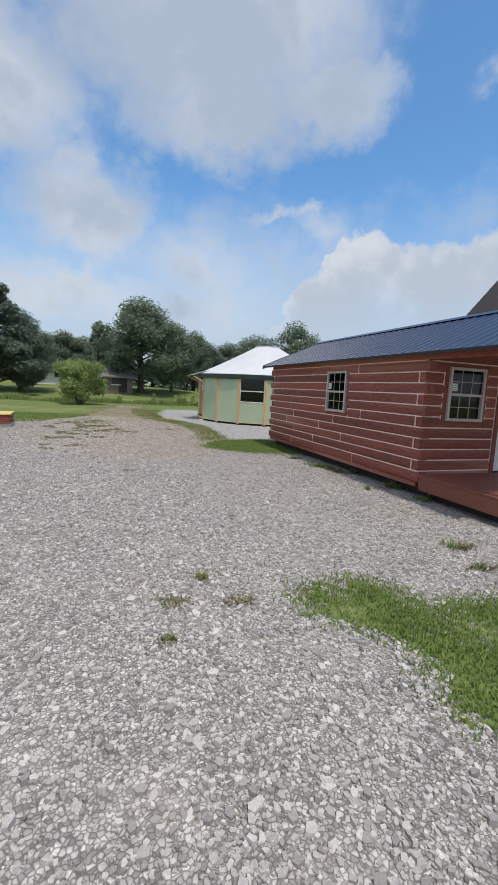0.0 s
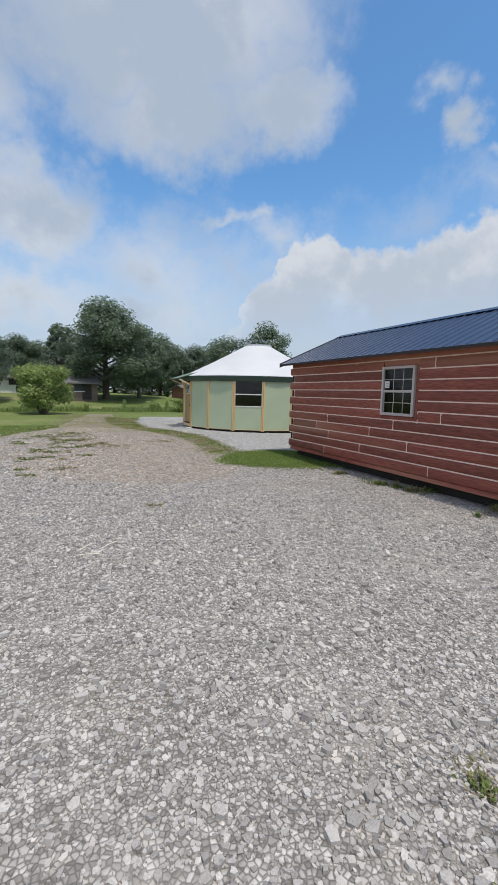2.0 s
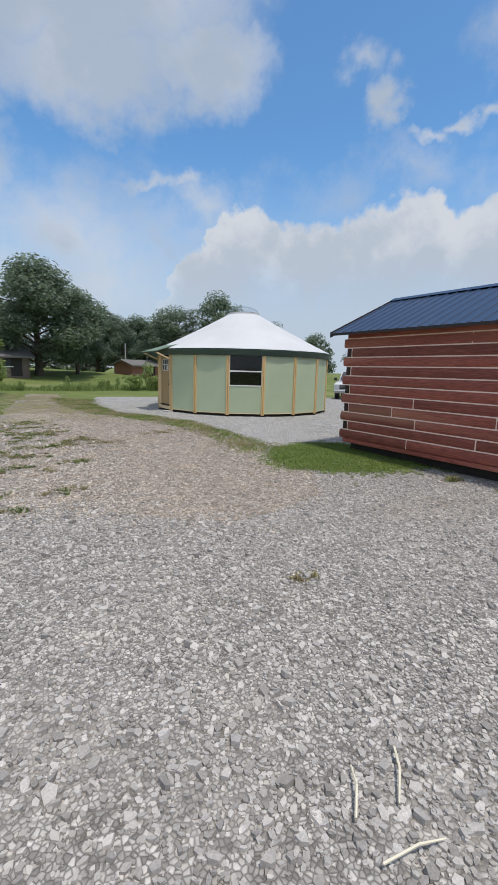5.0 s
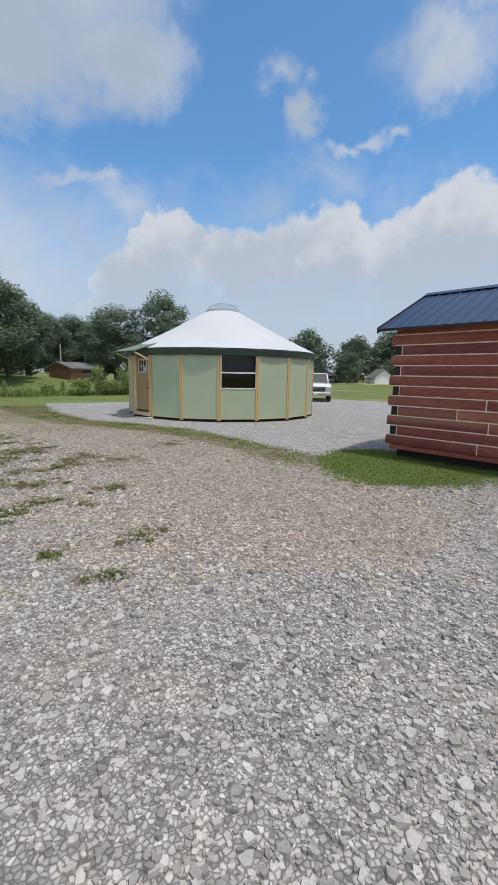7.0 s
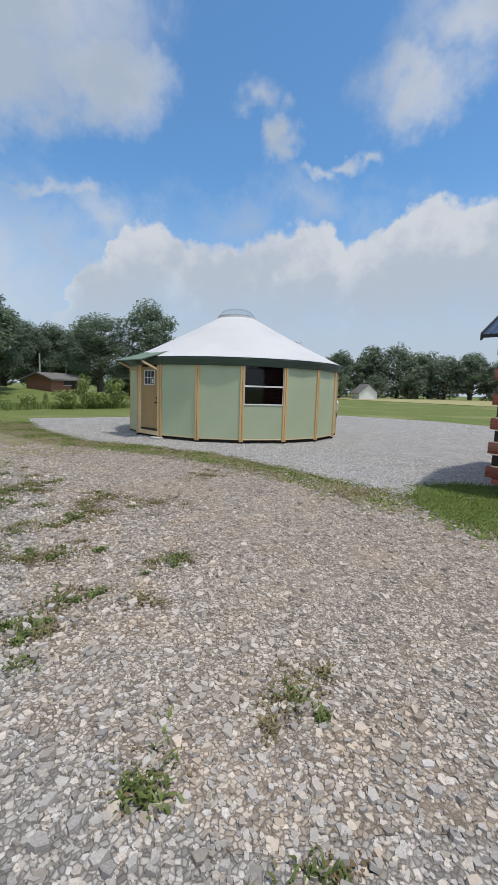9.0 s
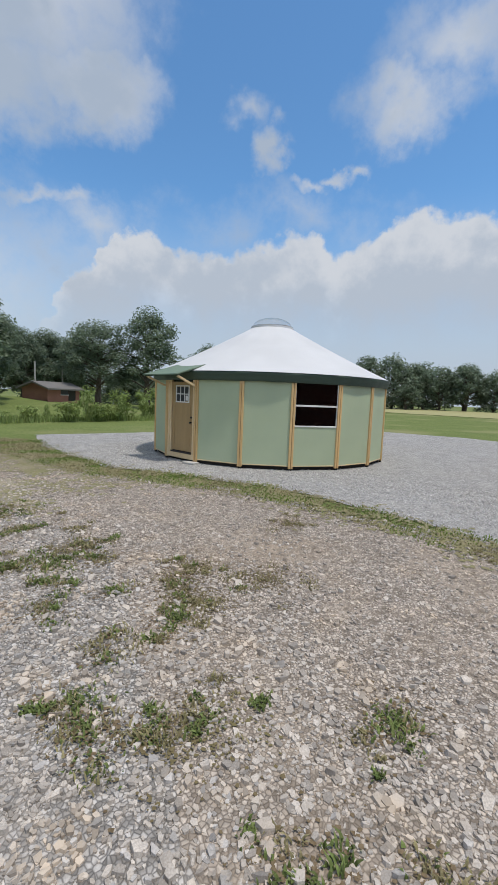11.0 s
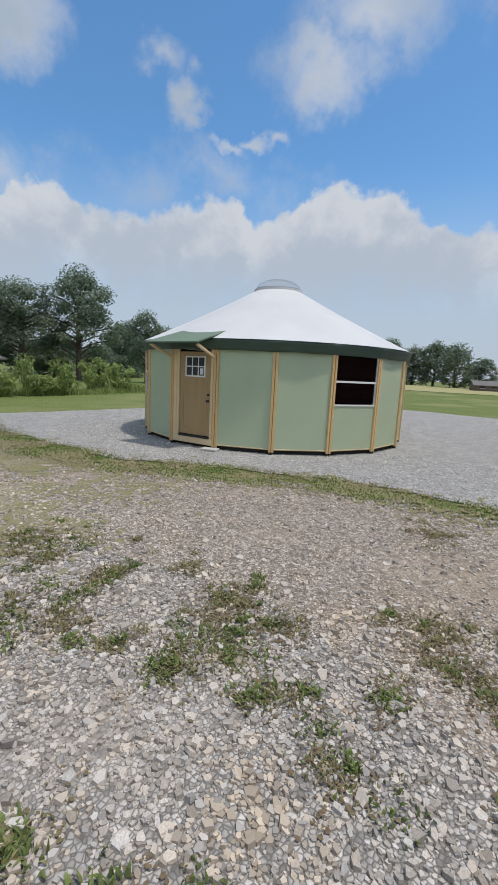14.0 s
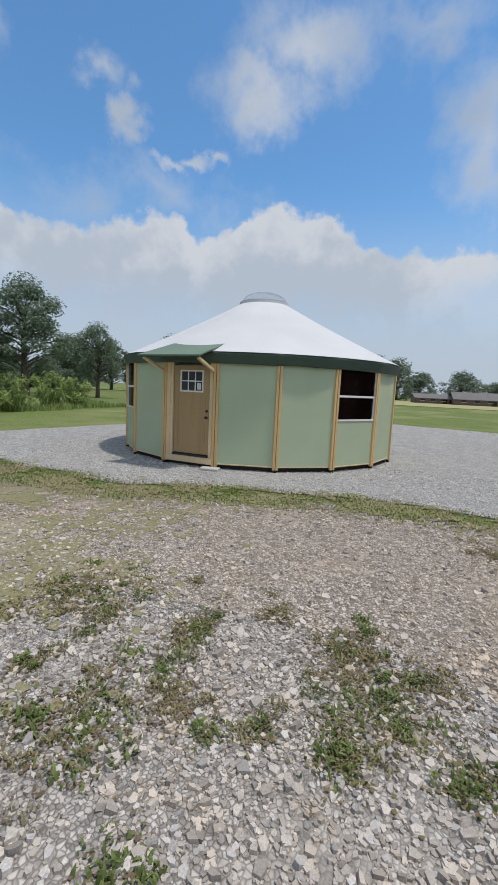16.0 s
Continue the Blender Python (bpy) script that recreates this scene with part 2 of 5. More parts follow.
M_WEED = leafy(material("weed_leaves", (0.12, 0.17, 0.05), (0.215, 0.25, 0.09), 0.7, 1.5, 20.0, 0, vary=0.4, island=True, spec=0.2), 0.3)
M_LEAF = leafy(material("leaves", (0.15, 0.205, 0.135), (0.22, 0.28, 0.19), 0.45, 0.5, 3.0, 0, vary=0.35, island=True, spec=0.5), 0.5)
M_LEAF_PALE = leafy(material("pale_leaves", (0.25, 0.33, 0.10), (0.35, 0.42, 0.17), 0.6, 0.5, 3.0, 0, vary=0.35, island=True, spec=0.3), 0.45)
M_NEEDLE = leafy(material("needles", (0.13, 0.18, 0.13), (0.19, 0.24, 0.175), 0.45, 0.5, 3.0, 0, vary=0.3, island=True, spec=0.5), 0.5)
M_BARK = material("bark", (0.09, 0.07, 0.055), (0.15, 0.125, 0.10), 0.95, 3.0, 14.0, 0.8, 0.03, stretch=(1, 1, 0.2))
M_LOG = material("stained_log", (0.15, 0.034, 0.024), (0.38, 0.105, 0.068), 0.6, 1.2, 11.0, 0.35, 0.006, stretch=(6, 0.5, 6), vary=0.25, stain=(0.38, 0.16, 0.10))
M_LOGX = material("stained_log_end_wall", (0.15, 0.034, 0.024), (0.38, 0.105, 0.068), 0.6, 1.2, 11.0, 0.35, 0.006, stretch=(0.5, 6, 6), vary=0.25, stain=(0.38, 0.16, 0.10))
M_LOGEND = material("dark_end_grain", (0.03, 0.016, 0.013), (0.06, 0.03, 0.025), 0.85, 8.0, 60.0, 0.4, vary=0.2)
M_CHINK = material("chinking", (0.78, 0.58, 0.48), (0.85, 0.68, 0.58), 0.85, 5.0, 50.0, 0.3)
M_DECK = material("stained_deck", (0.19, 0.055, 0.034), (0.27, 0.088, 0.052), 0.5, 1.5, 16.0, 0.25, stretch=(0.5, 6, 6), vary=0.15)
M_ROOF = material("blue_steel_roof", (0.028, 0.045, 0.092), (0.040, 0.062, 0.122), 0.36, 1.0, 30.0, 0.05, rough2=0.28, spec=0.5)
M_DARKROOF = material("dark_brown_roof", (0.025, 0.018, 0.018), (0.045, 0.032, 0.03), 0.7, 1.0, 20.0, 0.2)
M_SKID = material("dark_skid", (0.02, 0.018, 0.016), (0.04, 0.035, 0.03), 0.9)
M_VINYL = material("tan_vinyl_frame", (0.50, 0.43, 0.41), (0.56, 0.50, 0.47), 0.45, 3.0, 40.0, 0.05)
M_WHITE = material("white_vinyl", (0.78, 0.78, 0.77), (0.82, 0.82, 0.81), 0.4, 3.0, 40.0, 0.05)
M_DOORW = material("white_door", (0.74, 0.74, 0.73), (0.80, 0.80, 0.79), 0.4, 2.0, 30.0, 0.05)
M_GLASS = glass_material("window_glass", (0.28, 0.30, 0.31))
M_SCREEN = material("insect_screen", (0.026, 0.028, 0.035), (0.036, 0.038, 0.046), 0.5, 4.0, 300.0, 0.1)
M_DARK = material("dark_interior", (0.03, 0.028, 0.026), (0.05, 0.045, 0.04), 0.9)
M_PAPER = material("paper_label", (0.75, 0.75, 0.73), (0.8, 0.8, 0.78), 0.8)
M_BAR = material("grey_print", (0.30, 0.30, 0.31), (0.36, 0.36, 0.37), 0.8)
M_GREEN = material("sage_green_panel", (0.43, 0.505, 0.345), (0.455, 0.53, 0.365), 0.6, 0.8, 90.0, 0.08, 0.002, vary=0.03, spec=0.3)
M_PINE = material("varnished_pine", (0.62, 0.40, 0.17), (0.72, 0.50, 0.25), 0.5, 2.0, 18.0, 0.15, stretch=(8, 8, 0.5), vary=0.1)
M_PINEX = material("pale_pine", (0.66, 0.50, 0.28), (0.74, 0.58, 0.36), 0.55, 2.0, 18.0, 0.15, stretch=(1, 1, 1), vary=0.08)
M_TANDOOR = material("tan_fibreglass_door", (0.38, 0.255, 0.12), (0.44, 0.30, 0.145), 0.5, 1.5, 30.0, 0.12, stretch=(6, 6, 0.5))
M_CANVAS = material("white_roof_fabric", (0.58, 0.585, 0.60), (0.63, 0.635, 0.65), 0.65, 0.7, 60.0, 0.06, spec=0.3)
M_VALANCE = material("dark_green_fabric", (0.045, 0.075, 0.055), (0.065, 0.10, 0.075), 0.55, 3.0, 60.0, 0.3, 0.006, spec=0.4)
M_AWNTOP = material("green_awning", (0.15, 0.21, 0.15), (0.18, 0.245, 0.175), 0.6, 1.2, 60.0, 0.08, spec=0.3)
M_CONC = material("concrete", (0.42, 0.41, 0.39), (0.52, 0.51, 0.49), 0.9, 4.0, 60.0, 0.3)
M_BLACK = material("black_metal", (0.015, 0.015, 0.016), (0.025, 0.025, 0.026), 0.35)
M_STEEL = material("steel", (0.5, 0.5, 0.5), (0.6, 0.6, 0.6), 0.3, metal=1.0)
M_DOME = glass_material("clear_acrylic", (0.965, 0.97, 0.975), 0.03)
M_BRICK = material("brown_brick_wall", (0.27, 0.12, 0.09), (0.35, 0.17, 0.13), 0.9, 2.0, 30.0, 0.3)
M_SHED = material("brown_boards", (0.15, 0.115, 0.095), (0.21, 0.165, 0.14), 0.9, 2.0, 30.0, 0.3)
M_SIDING = material("white_siding", (0.80, 0.81, 0.81), (0.86, 0.86, 0.86), 0.7, 0.6, 20.0, 0.1)
M_SHINGLE = material("grey_shingles", (0.13, 0.125, 0.125), (0.20, 0.19, 0.185), 0.9, 0.8, 12.0, 0.3, 0.01)
M_CARPAINT = material("white_car_paint", (0.76, 0.77, 0.78), (0.79, 0.8, 0.81), 0.25, 2.0, 30.0, 0, spec=0.6)
M_RUBBER = material("tyre_rubber", (0.018, 0.018, 0.018), (0.03, 0.03, 0.03), 0.85)
M_LAMP = material("headlamp_glass", (0.5, 0.52, 0.55), (0.6, 0.62, 0.65), 0.1)
M_STRAW = material("straw_stem", (0.70, 0.64, 0.50), (0.80, 0.74, 0.60), 0.8)
M_YELLOW = material("yellow_board", (0.62, 0.47, 0.13), (0.70, 0.55, 0.2), 0.7)

# ---- building helpers ----


def mesh_of(bm, name, smooth=False):
    me = bpy.data.meshes.new(name)
    bm.normal_update()
    bm.to_mesh(me)
    bm.free()
    if smooth:
        me.polygons.foreach_set("use_smooth", [True] * len(me.polygons))
    return me


def arrays_mesh(name, verts, faces):
    """A mesh out of numpy arrays: verts (n, 3), faces (m, k)."""
    me = bpy.data.meshes.new(name)
    k = faces.shape[1]
    me.vertices.add(len(verts))
    me.vertices.foreach_set("co", np.ascontiguousarray(verts, np.float32).ravel())
    me.loops.add(faces.size)
    me.loops.foreach_set("vertex_index", np.ascontiguousarray(faces, np.int32).ravel())
    me.polygons.add(len(faces))
    me.polygons.foreach_set("loop_start", np.arange(0, faces.size, k, dtype=np.int32))
    me.polygons.foreach_set("use_smooth", np.zeros(len(faces), bool))
    me.update(calc_edges=True)
    return me


def part(name, bm, mat, parent, label="", smooth=False):
    me = bm if isinstance(bm, bpy.types.Mesh) else mesh_of(bm, name, smooth)
    if not me.materials:
        me.materials.append(mat)
    ob = new(name, me)
    ob.parent = parent
    if label:
        ob["label"] = label
    return ob


def thing(name, label, category, m=None, group="", kind=""):
    ob = new(name)
    ob.empty_display_size = 0.2
    if m is not None:
        ob.matrix_world = m
    return tagged(ob, label, category, group, kind)


def box(bm, x0, x1, y0, y1, z0, z1, m=None, bevel=0.0):
    vs = [bm.verts.new(((x0, x1)[i & 1], (y0, y1)[i >> 1 & 1], (z0, z1)[i >> 2 & 1])) for i in range(8)]
    fs = [bm.faces.new([vs[i] for i in f]) for f in ((0, 2, 3, 1), (4, 5, 7, 6), (0, 1, 5, 4), (2, 6, 7, 3), (0, 4, 6, 2), (1, 3, 7, 5))]
    if bevel:
        es = list({e for f in fs for e in f.edges})
        r = bmesh.ops.bevel(bm, geom=es, offset=bevel, segments=1, affect="EDGES")
        vs = list({v for f in r["faces"] for v in f.verts} | {v for v in vs if v.is_valid})
    if m is not None:
        bmesh.ops.transform(bm, matrix=m, verts=vs)
    return bm


def boxm(x0, x1, y0, y1, z0, z1, m=None, bevel=0.0):
    return box(bmesh.new(), x0, x1, y0, y1, z0, z1, m, bevel)


def prism(pts, depth_vec):
    """A solid from a polygon of 3D points and a vector."""
    bm = bmesh.new()
    a = [bm.verts.new(p) for p in pts]
    b = [bm.verts.new(Vector(p) + Vector(depth_vec)) for p in pts]
    n = len(pts)
    bm.faces.new(a)
    bm.faces.new(b[::-1])
    for i in range(n):
        bm.faces.new((a[i], b[i], b[(i + 1) % n], a[(i + 1) % n]))
    bmesh.ops.recalc_face_normals(bm, faces=bm.faces[:])
    return bm


def tube(bm, p0, p1, r0, r1, seg=8):
    p0, p1 = Vector(p0), Vector(p1)
    q = (p1 - p0).to_track_quat("Z", "Y").to_matrix()
    rings = []
    for p, r in ((p0, r0), (p1, r1)):
        rings.append([bm.verts.new(p + q @ Vector((r * math.cos(2 * math.pi * i / seg), r * math.sin(2 * math.pi * i / seg), 0))) for i in range(seg)])
    for i in range(seg):
        j = (i + 1) % seg
        bm.faces.new((rings[0][i], rings[0][j], rings[1][j], rings[1][i]))
    bm.faces.new(rings[0][::-1])
    bm.faces.new(rings[1])
    return bm


def inside(poly, x, y):
    """Which of the points lie in the polygon."""
    hit = np.zeros(x.shape, bool)
    n = len(poly)
    for i in range(n):
        (x0, y0), (x1, y1) = poly[i], poly[i - 1]
        if y0 != y1:
            hit ^= ((y0 > y) != (y1 > y)) & (x < (x1 - x0) * (y - y0) / (y1 - y0) + x0)
    return hit


def ragged(poly, stepm=0.35, amount=0.22, seed=3):
    """The polygon with its sides cut into short, wandering pieces."""
    out = []
    for i in range(len(poly)):
        a, b = Vector((*poly[i], 0)), Vector((*poly[(i + 1) % len(poly)], 0))
        n = max(1, int((b - a).length / stepm))
        nrm = Vector((-(b - a).y, (b - a).x, 0)).normalized()
        for k in range(n):
            p = a.lerp(b, k / n)
            p += nrm * (noise.noise(p * 0.9 + Vector((seed, 0, 0))) * amount * 1.6 + noise.noise(p * 3.1 + Vector((0, seed, 0))) * amount * 0.7)
            out.append((p.x, p.y))
    return out


def sheet(name, poly, z, mat, label, category):
    bm = bmesh.new()
    f = bm.faces.new([bm.verts.new((x, y, z)) for x, y in poly])
    bmesh.ops.triangulate(bm, faces=[f])
    bmesh.ops.recalc_face_normals(bm, faces=bm.faces[:])
    for f in bm.faces:
        if f.normal.z < 0:
            f.normal_flip()
    return tagged(part(name, bm, mat, None), label, category, kind="structure")


def feathered(name, poly, z, mat, label, category, cell=0.07, spread=0.16, seed=2, bare=0.0):
    """A sheet of small cells that frays out along its edge."""
    g = np.random.default_rng(seed)
    xs, ys = [p[0] for p in poly], [p[1] for p in poly]
    X, Y = np.meshgrid(np.arange(min(xs) - 0.5, max(xs) + 0.5, cell), np.arange(min(ys) - 0.5, max(ys) + 0.5, cell), indexing="ij")
    X, Y = X.ravel(), Y.ravel()
    k = inside(poly, X + g.normal(0, spread, X.shape), Y + g.normal(0, spread, X.shape))
    if bare:
        k &= np.array([noise.noise(Vector((float(a) * 1.3, float(b) * 1.3, seed))) + 0.5 * noise.noise(Vector((float(a) * 4.1, float(b) * 4.1, seed))) for a, b in zip(X, Y)]) * 0.5 + 0.5 + g.normal(0, 0.12, X.shape) > bare
    X, Y = X[k], Y[k]
    c = cell * 0.62
    cor = [(-c, -c), (c, -c), (c, c), (-c, c)]
    zz = z + g.uniform(0, 0.0015, len(X))
    v = np.stack([np.stack([X + a + g.normal(0, cell * 0.16, len(X)), Y + b + g.normal(0, cell * 0.16, len(X)), zz], 1) for a, b in cor], 1).reshape(-1, 3)
    return tagged(part(name, arrays_mesh(name, v, np.arange(len(v)).reshape(-1, 4)), mat, None), label, category, kind="stuff")


def rise(x, y):
    """Height of the land: flat round the yard, a low rise to the woods."""
    s = lambda v: np.clip(v, 0, 1) ** 2 * (3 - 2 * np.clip(v, 0, 1))
    return 1.3 * s((y - 40) / 18) * (1 - s((x - 8) / 25)) + 0.45 * s((x - 60) / 60)


# ---- ground ----
def build_ground():
    g = np.concatenate([np.arange(-40, 130, 5.0)])
    far = [-900, -500, -300, -180, -110, -70]
    xs = np.array(far + list(g) + [160, 220, 320, 520, 900])
    ys = xs.copy()
    X, Y = np.meshgrid(xs, ys, indexing="ij")
    Z = rise(X, Y)
    n, k = X.shape
    verts = np.stack([X, Y, Z], -1).reshape(-1, 3)
    i, j = np.meshgrid(np.arange(n - 1), np.arange(k - 1), indexing="ij")
    a = (i * k + j).ravel()
    faces = np.stack([a, a + k, a + k + 1, a + 1], -1)
    ob = part("ground", arrays_mesh("ground", verts, faces), M_LAWN, None)
    tagged(ob, "mown green lawn and open field with pale patches", "ground", kind="structure")


DRIVE = [(-14, -16), (10.4, -16), (10.4, 5.0), (6.9, 12.2), (5.3, 13.0), (5.0, 14.4), (4.9, 16.4), (4.9, 18.3), (4.2, 20.4), (3.4, 22.2), (3.1, 26.0), (3.6, 30.0),
         (4.2, 34.0), (2.6, 34.2), (1.2, 28.0), (0.2, 22.5), (-1.6, 19.2), (-6, 17.0), (-14, 16.0)]
PAD = [(4.3, 26.4), (5.6, 31.0), (9.0, 30.4), (12.8, 29.7), (24.5, 26.0), (25.5, 20.0), (24.0, 14.2), (22.5, 4.0), (10.5, 4.0), (7.2, 12.6), (5.1, 13.3),
       (5.2, 14.6), (5.5, 16.4), (5.55, 18.3), (5.0, 20.4), (4.1, 22.2)]
STRIP = [(3.3, 31.0), (2.9, 26.0), (3.1, 22.1), (3.9, 20.2), (4.5, 18.2), (4.6, 16.2), (4.4, 14.4), (4.2, 13.0), (5.2, 13.2), (5.3, 14.6), (5.5, 16.4), (5.6, 18.4), (5.0, 20.5), (4.2, 22.3), (4.3, 26.3), (5.0, 29.0)]
CORNER = [(3.9, 11.6), (4.5, 10.9), (5.3, 10.4), (6.6, 10.2), (7.0, 11.0), (7.0, 12.9), (6.2, 13.4), (5.0, 13.2), (4.4, 12.5)]
ISLAND = [(2.56, 2.42), (2.89, 2.55), (3.43, 2.5), (3.57, 2.25), (3.66, 1.91), (4.03, 1.9), (4.39, 1.85), (6.2, 1.6), (6.0, -0.2), (3.0, 0.67), (2.91, 0.88), (3.09, 1.21), (3.1, 1.53), (2.93, 1.79), (2.62, 2.04)]
TRACK = [(-0.9, 12.6), (0.3, 10.6), (1.8, 9.6), (3.4, 9.9), (4.3, 11.0), (4.6, 13.2), (4.7, 16.4), (4.6, 18.2), (4.0, 20.2), (3.2, 22.0), (2.95, 26.0), (3.5, 30.0), (4.0, 33.6), (2.8, 33.8), (1.4, 28.0), (0.6, 22.8), (0.9, 20.0), (1.3, 17.5), (0.2, 15.0)]
DRY_END = [(1.2, 34.0), (4.2, 34.0), (3.6, 28.0), (3.3, 24.0), (3.6, 21.0), (2.4, 20.2), (1.0, 19.6), (-1.2, 19.4), (-2.6, 18.2), (-1.6, 21.0), (0.2, 24.5), (0.9, 28.0)]
build_ground()
TRACK_R = ragged(TRACK, 0.5, 0.16, 31)
DRIVE_R, PAD_R, STRIP_R, CORNER_R, ISLAND_R = ragged(DRIVE, 0.4, 0.25, 1), ragged(PAD, 0.4, 0.12, 5), STRIP, CORNER, ISLAND
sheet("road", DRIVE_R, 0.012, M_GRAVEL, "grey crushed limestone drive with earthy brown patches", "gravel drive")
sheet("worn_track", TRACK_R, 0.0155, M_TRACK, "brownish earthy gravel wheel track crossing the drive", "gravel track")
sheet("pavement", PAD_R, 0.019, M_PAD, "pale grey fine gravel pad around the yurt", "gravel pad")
feathered("grass_verge", STRIP, 0.024, M_DRYGRASS, "thin yellowing grass strip between gravel drive and pad", "grass", 0.06, 0.22, 2, 0.42)
feathered("grass_verge", DRY_END, 0.021, M_DRYGRASS, "trampled yellow-brown grass at the end of the drive", "grass", 0.07, 0.4, 6, 0.50)
feathered("grass_bed", CORNER, 0.0235, M_LAWN, "green turf beside the cabin corner", "grass", 0.06, 0.2, 3, 0.30)
feathered("grass_bed", ISLAND, 0.0165, M_LAWN, "green turf patch in the gravel", "grass", 0.045, 0.09, 4, 0.40)
bm = bmesh.new()
_hx = [(80, 78), (74, 30), (74, -10), (78, -50)]
for (x0, y0), (x1, y1) in zip(_hx, _hx[1:]):
    bm.faces.new([bm.verts.new(v) for v in ((x0, y0, 0.06 + float(rise(x0, y0))), (x1, y1, 0.06 + float(rise(x1, y1))), (x1 + 40, y1, 0.12 + float(rise(x1 + 40, y1))), (x0 + 40, y0, 0.12 + float(rise(x0 + 40, y0))))])
bmesh.ops.recalc_face_normals(bm, faces=bm.faces[:])
tagged(part("hay_field", bm, M_HAY, None), "tall straw-coloured hay field beyond the lawn", "field", kind="structure")
STEMS = [(0.359, 6.552, 0.513, 6.719), (0.755, 6.674, 0.552, 6.496), (0.321, 6.393, 0.587, 6.318)]
WEEDS = [
    (0.68, 20.12, 0.55, 0.22, 0.55), (0.69, 19.45, 0.35, 0.16, 0.5), (-0.31, 18.73, 0.36, 0.2, 0.05), (-0.35, 19.05, 0.2, 0.2, 0.2), (0.79, 18.73, 0.32, 0.14, 0.4), (0.2, 17.55, 0.24, 0.12, 0.15),
    (0.18, 18.52, 0.22, 0.16, 0.5), (1.22, 18.31, 0.12, 0.1, 0.95), (1.43, 19.12, 0.1, 0.09, 0.9), (1.01, 17.57, 0.35, 0.16, 0.5), (0.06, 18.97, 0.28, 0.14, 0.3), (-0.02, 18.2, 0.06, 0.06, 0.2),
    (0.91, 17.27, 0.1, 0.08, 0.3), (0.16, 17.97, 0.14, 0.1, 0.7), (0.95, 17.05, 0.2, 0.12, 0.7), (0.33, 16.91, 0.15, 0.1, 0.4), (-0.02, 19.46, 0.3, 0.1, 0.4), (0.2, 16.99, 0.1, 0.1, 0.3),
    (0.76, 19.86, 0.5, 0.3, 0.6), (0.78, 18.74, 0.28, 0.12, 0.4), (0.99, 17.7, 0.35, 0.2, 0.7), (0.2, 17.52, 0.16, 0.1, 0.05), (0.45, 16.73, 0.1, 0.08, 0.3), (0.64, 16.33, 0.2, 0.12, 0.3),
    (1.46, 16.15, 0.4, 0.22, 0.75), (0.8, 15.51, 0.22, 0.22, 0.4), (0.51, 15.37, 0.16, 0.1, 0.2), (0.28, 15.67, 0.1, 0.12, 0.2), (-0.79, 16.65, 0.16, 0.14, 0.1), (0.05, 18.4, 0.12, 0.2, 0.7),
    (1.27, 18.27, 0.15, 0.1, 0.9), (1.6, 16.52, 0.15, 0.15, 0.7), (1.02, 15.69, 0.2, 0.15, 0.7), (-0.52, 13.39, 0.26, 0.18, 0.3), (-0.54, 11.95, 0.11, 0.14, 0.15), (-0.28, 11.19, 0.12, 0.07, 0.0),
    (-0.49, 11.28, 0.07, 0.06, 0.9), (0.26, 13.24, 0.14, 0.1, 0.6), (0.11, 14.49, 0.4, 0.3, 0.6), (1.17, 15.54, 0.3, 0.3, 0.8), (0.69, 17.4, 0.5, 0.5, 0.5), (3.68, 16.5, 0.35, 0.25, 0.9),
    (4.63, 13.86, 0.45, 0.2, 0.95), (0.59, 11.81, 0.06, 0.06, 0.8), (-0.4, 15.26, 0.12, 0.2, 0.1), (-0.3, 14.88, 0.2, 0.16, 0.5), (-0.29, 15.02, 0.1, 0.14, 0.1), (-0.09, 14.65, 0.2, 0.16, 0.4),
    (1.18, 16.01, 0.22, 0.3, 0.6), (0.08, 15.52, 0.12, 0.14, 0.4), (0.04, 16.42, 0.2, 0.2, 0.5), (-0.73, 18.2, 0.16, 0.12, 0.15), (-0.89, 17.34, 0.2, 0.12, 0.2), (-0.85, 16.81, 0.2, 0.14, 0.15),
    (1.55, 2.5, 0.08, 0.06, 0.6), (2.02, 2.4, 0.07, 0.06, 0.4), (1.4, 2.0, 0.06, 0.05, 0.5), (1.84, 2.92, 0.05, 0.05, 0.7), (6.42, 6.01, 0.4, 0.12, 0.3), (6.6, 5.12, 0.3, 0.1, 0.3),
    (5.22, 3.0, 0.15, 0.06, 0.4), (5.98, 8.26, 0.3, 0.15, 0.3), (6.54, 7.38, 0.25, 0.1, 0.4), (4.84, 2.44, 0.2, 0.05, 0.6), (1.49, 8.14, 0.1, 0.06, 0.6), (5.92, 9.46, 0.22, 0.08, 0.2),
    (6.22, 7.48, 0.3, 0.07, 0.3), (6.19, 7.89, 0.12, 0.06, 0.3), (-0.13, 13.64, 0.4, 0.2, 0.3), (0.29, 11.84, 0.25, 0.12, 0.4), (0.95, 13.71, 0.3, 0.2, 0.6),
    (1.9, 15.48, 0.3, 0.3, 0.7),
]

# ---- log cabin ----
CX0, CX1, CY0, CY1 = 6.40, 10.06, 5.30, 12.42
Z0, COURSE, GAP, DEEP = 0.30, 0.201, 0.018, 0.15
RIDGE_X, RIDGE_Z, EAVE_Z = 8.23, 3.56, 2.62


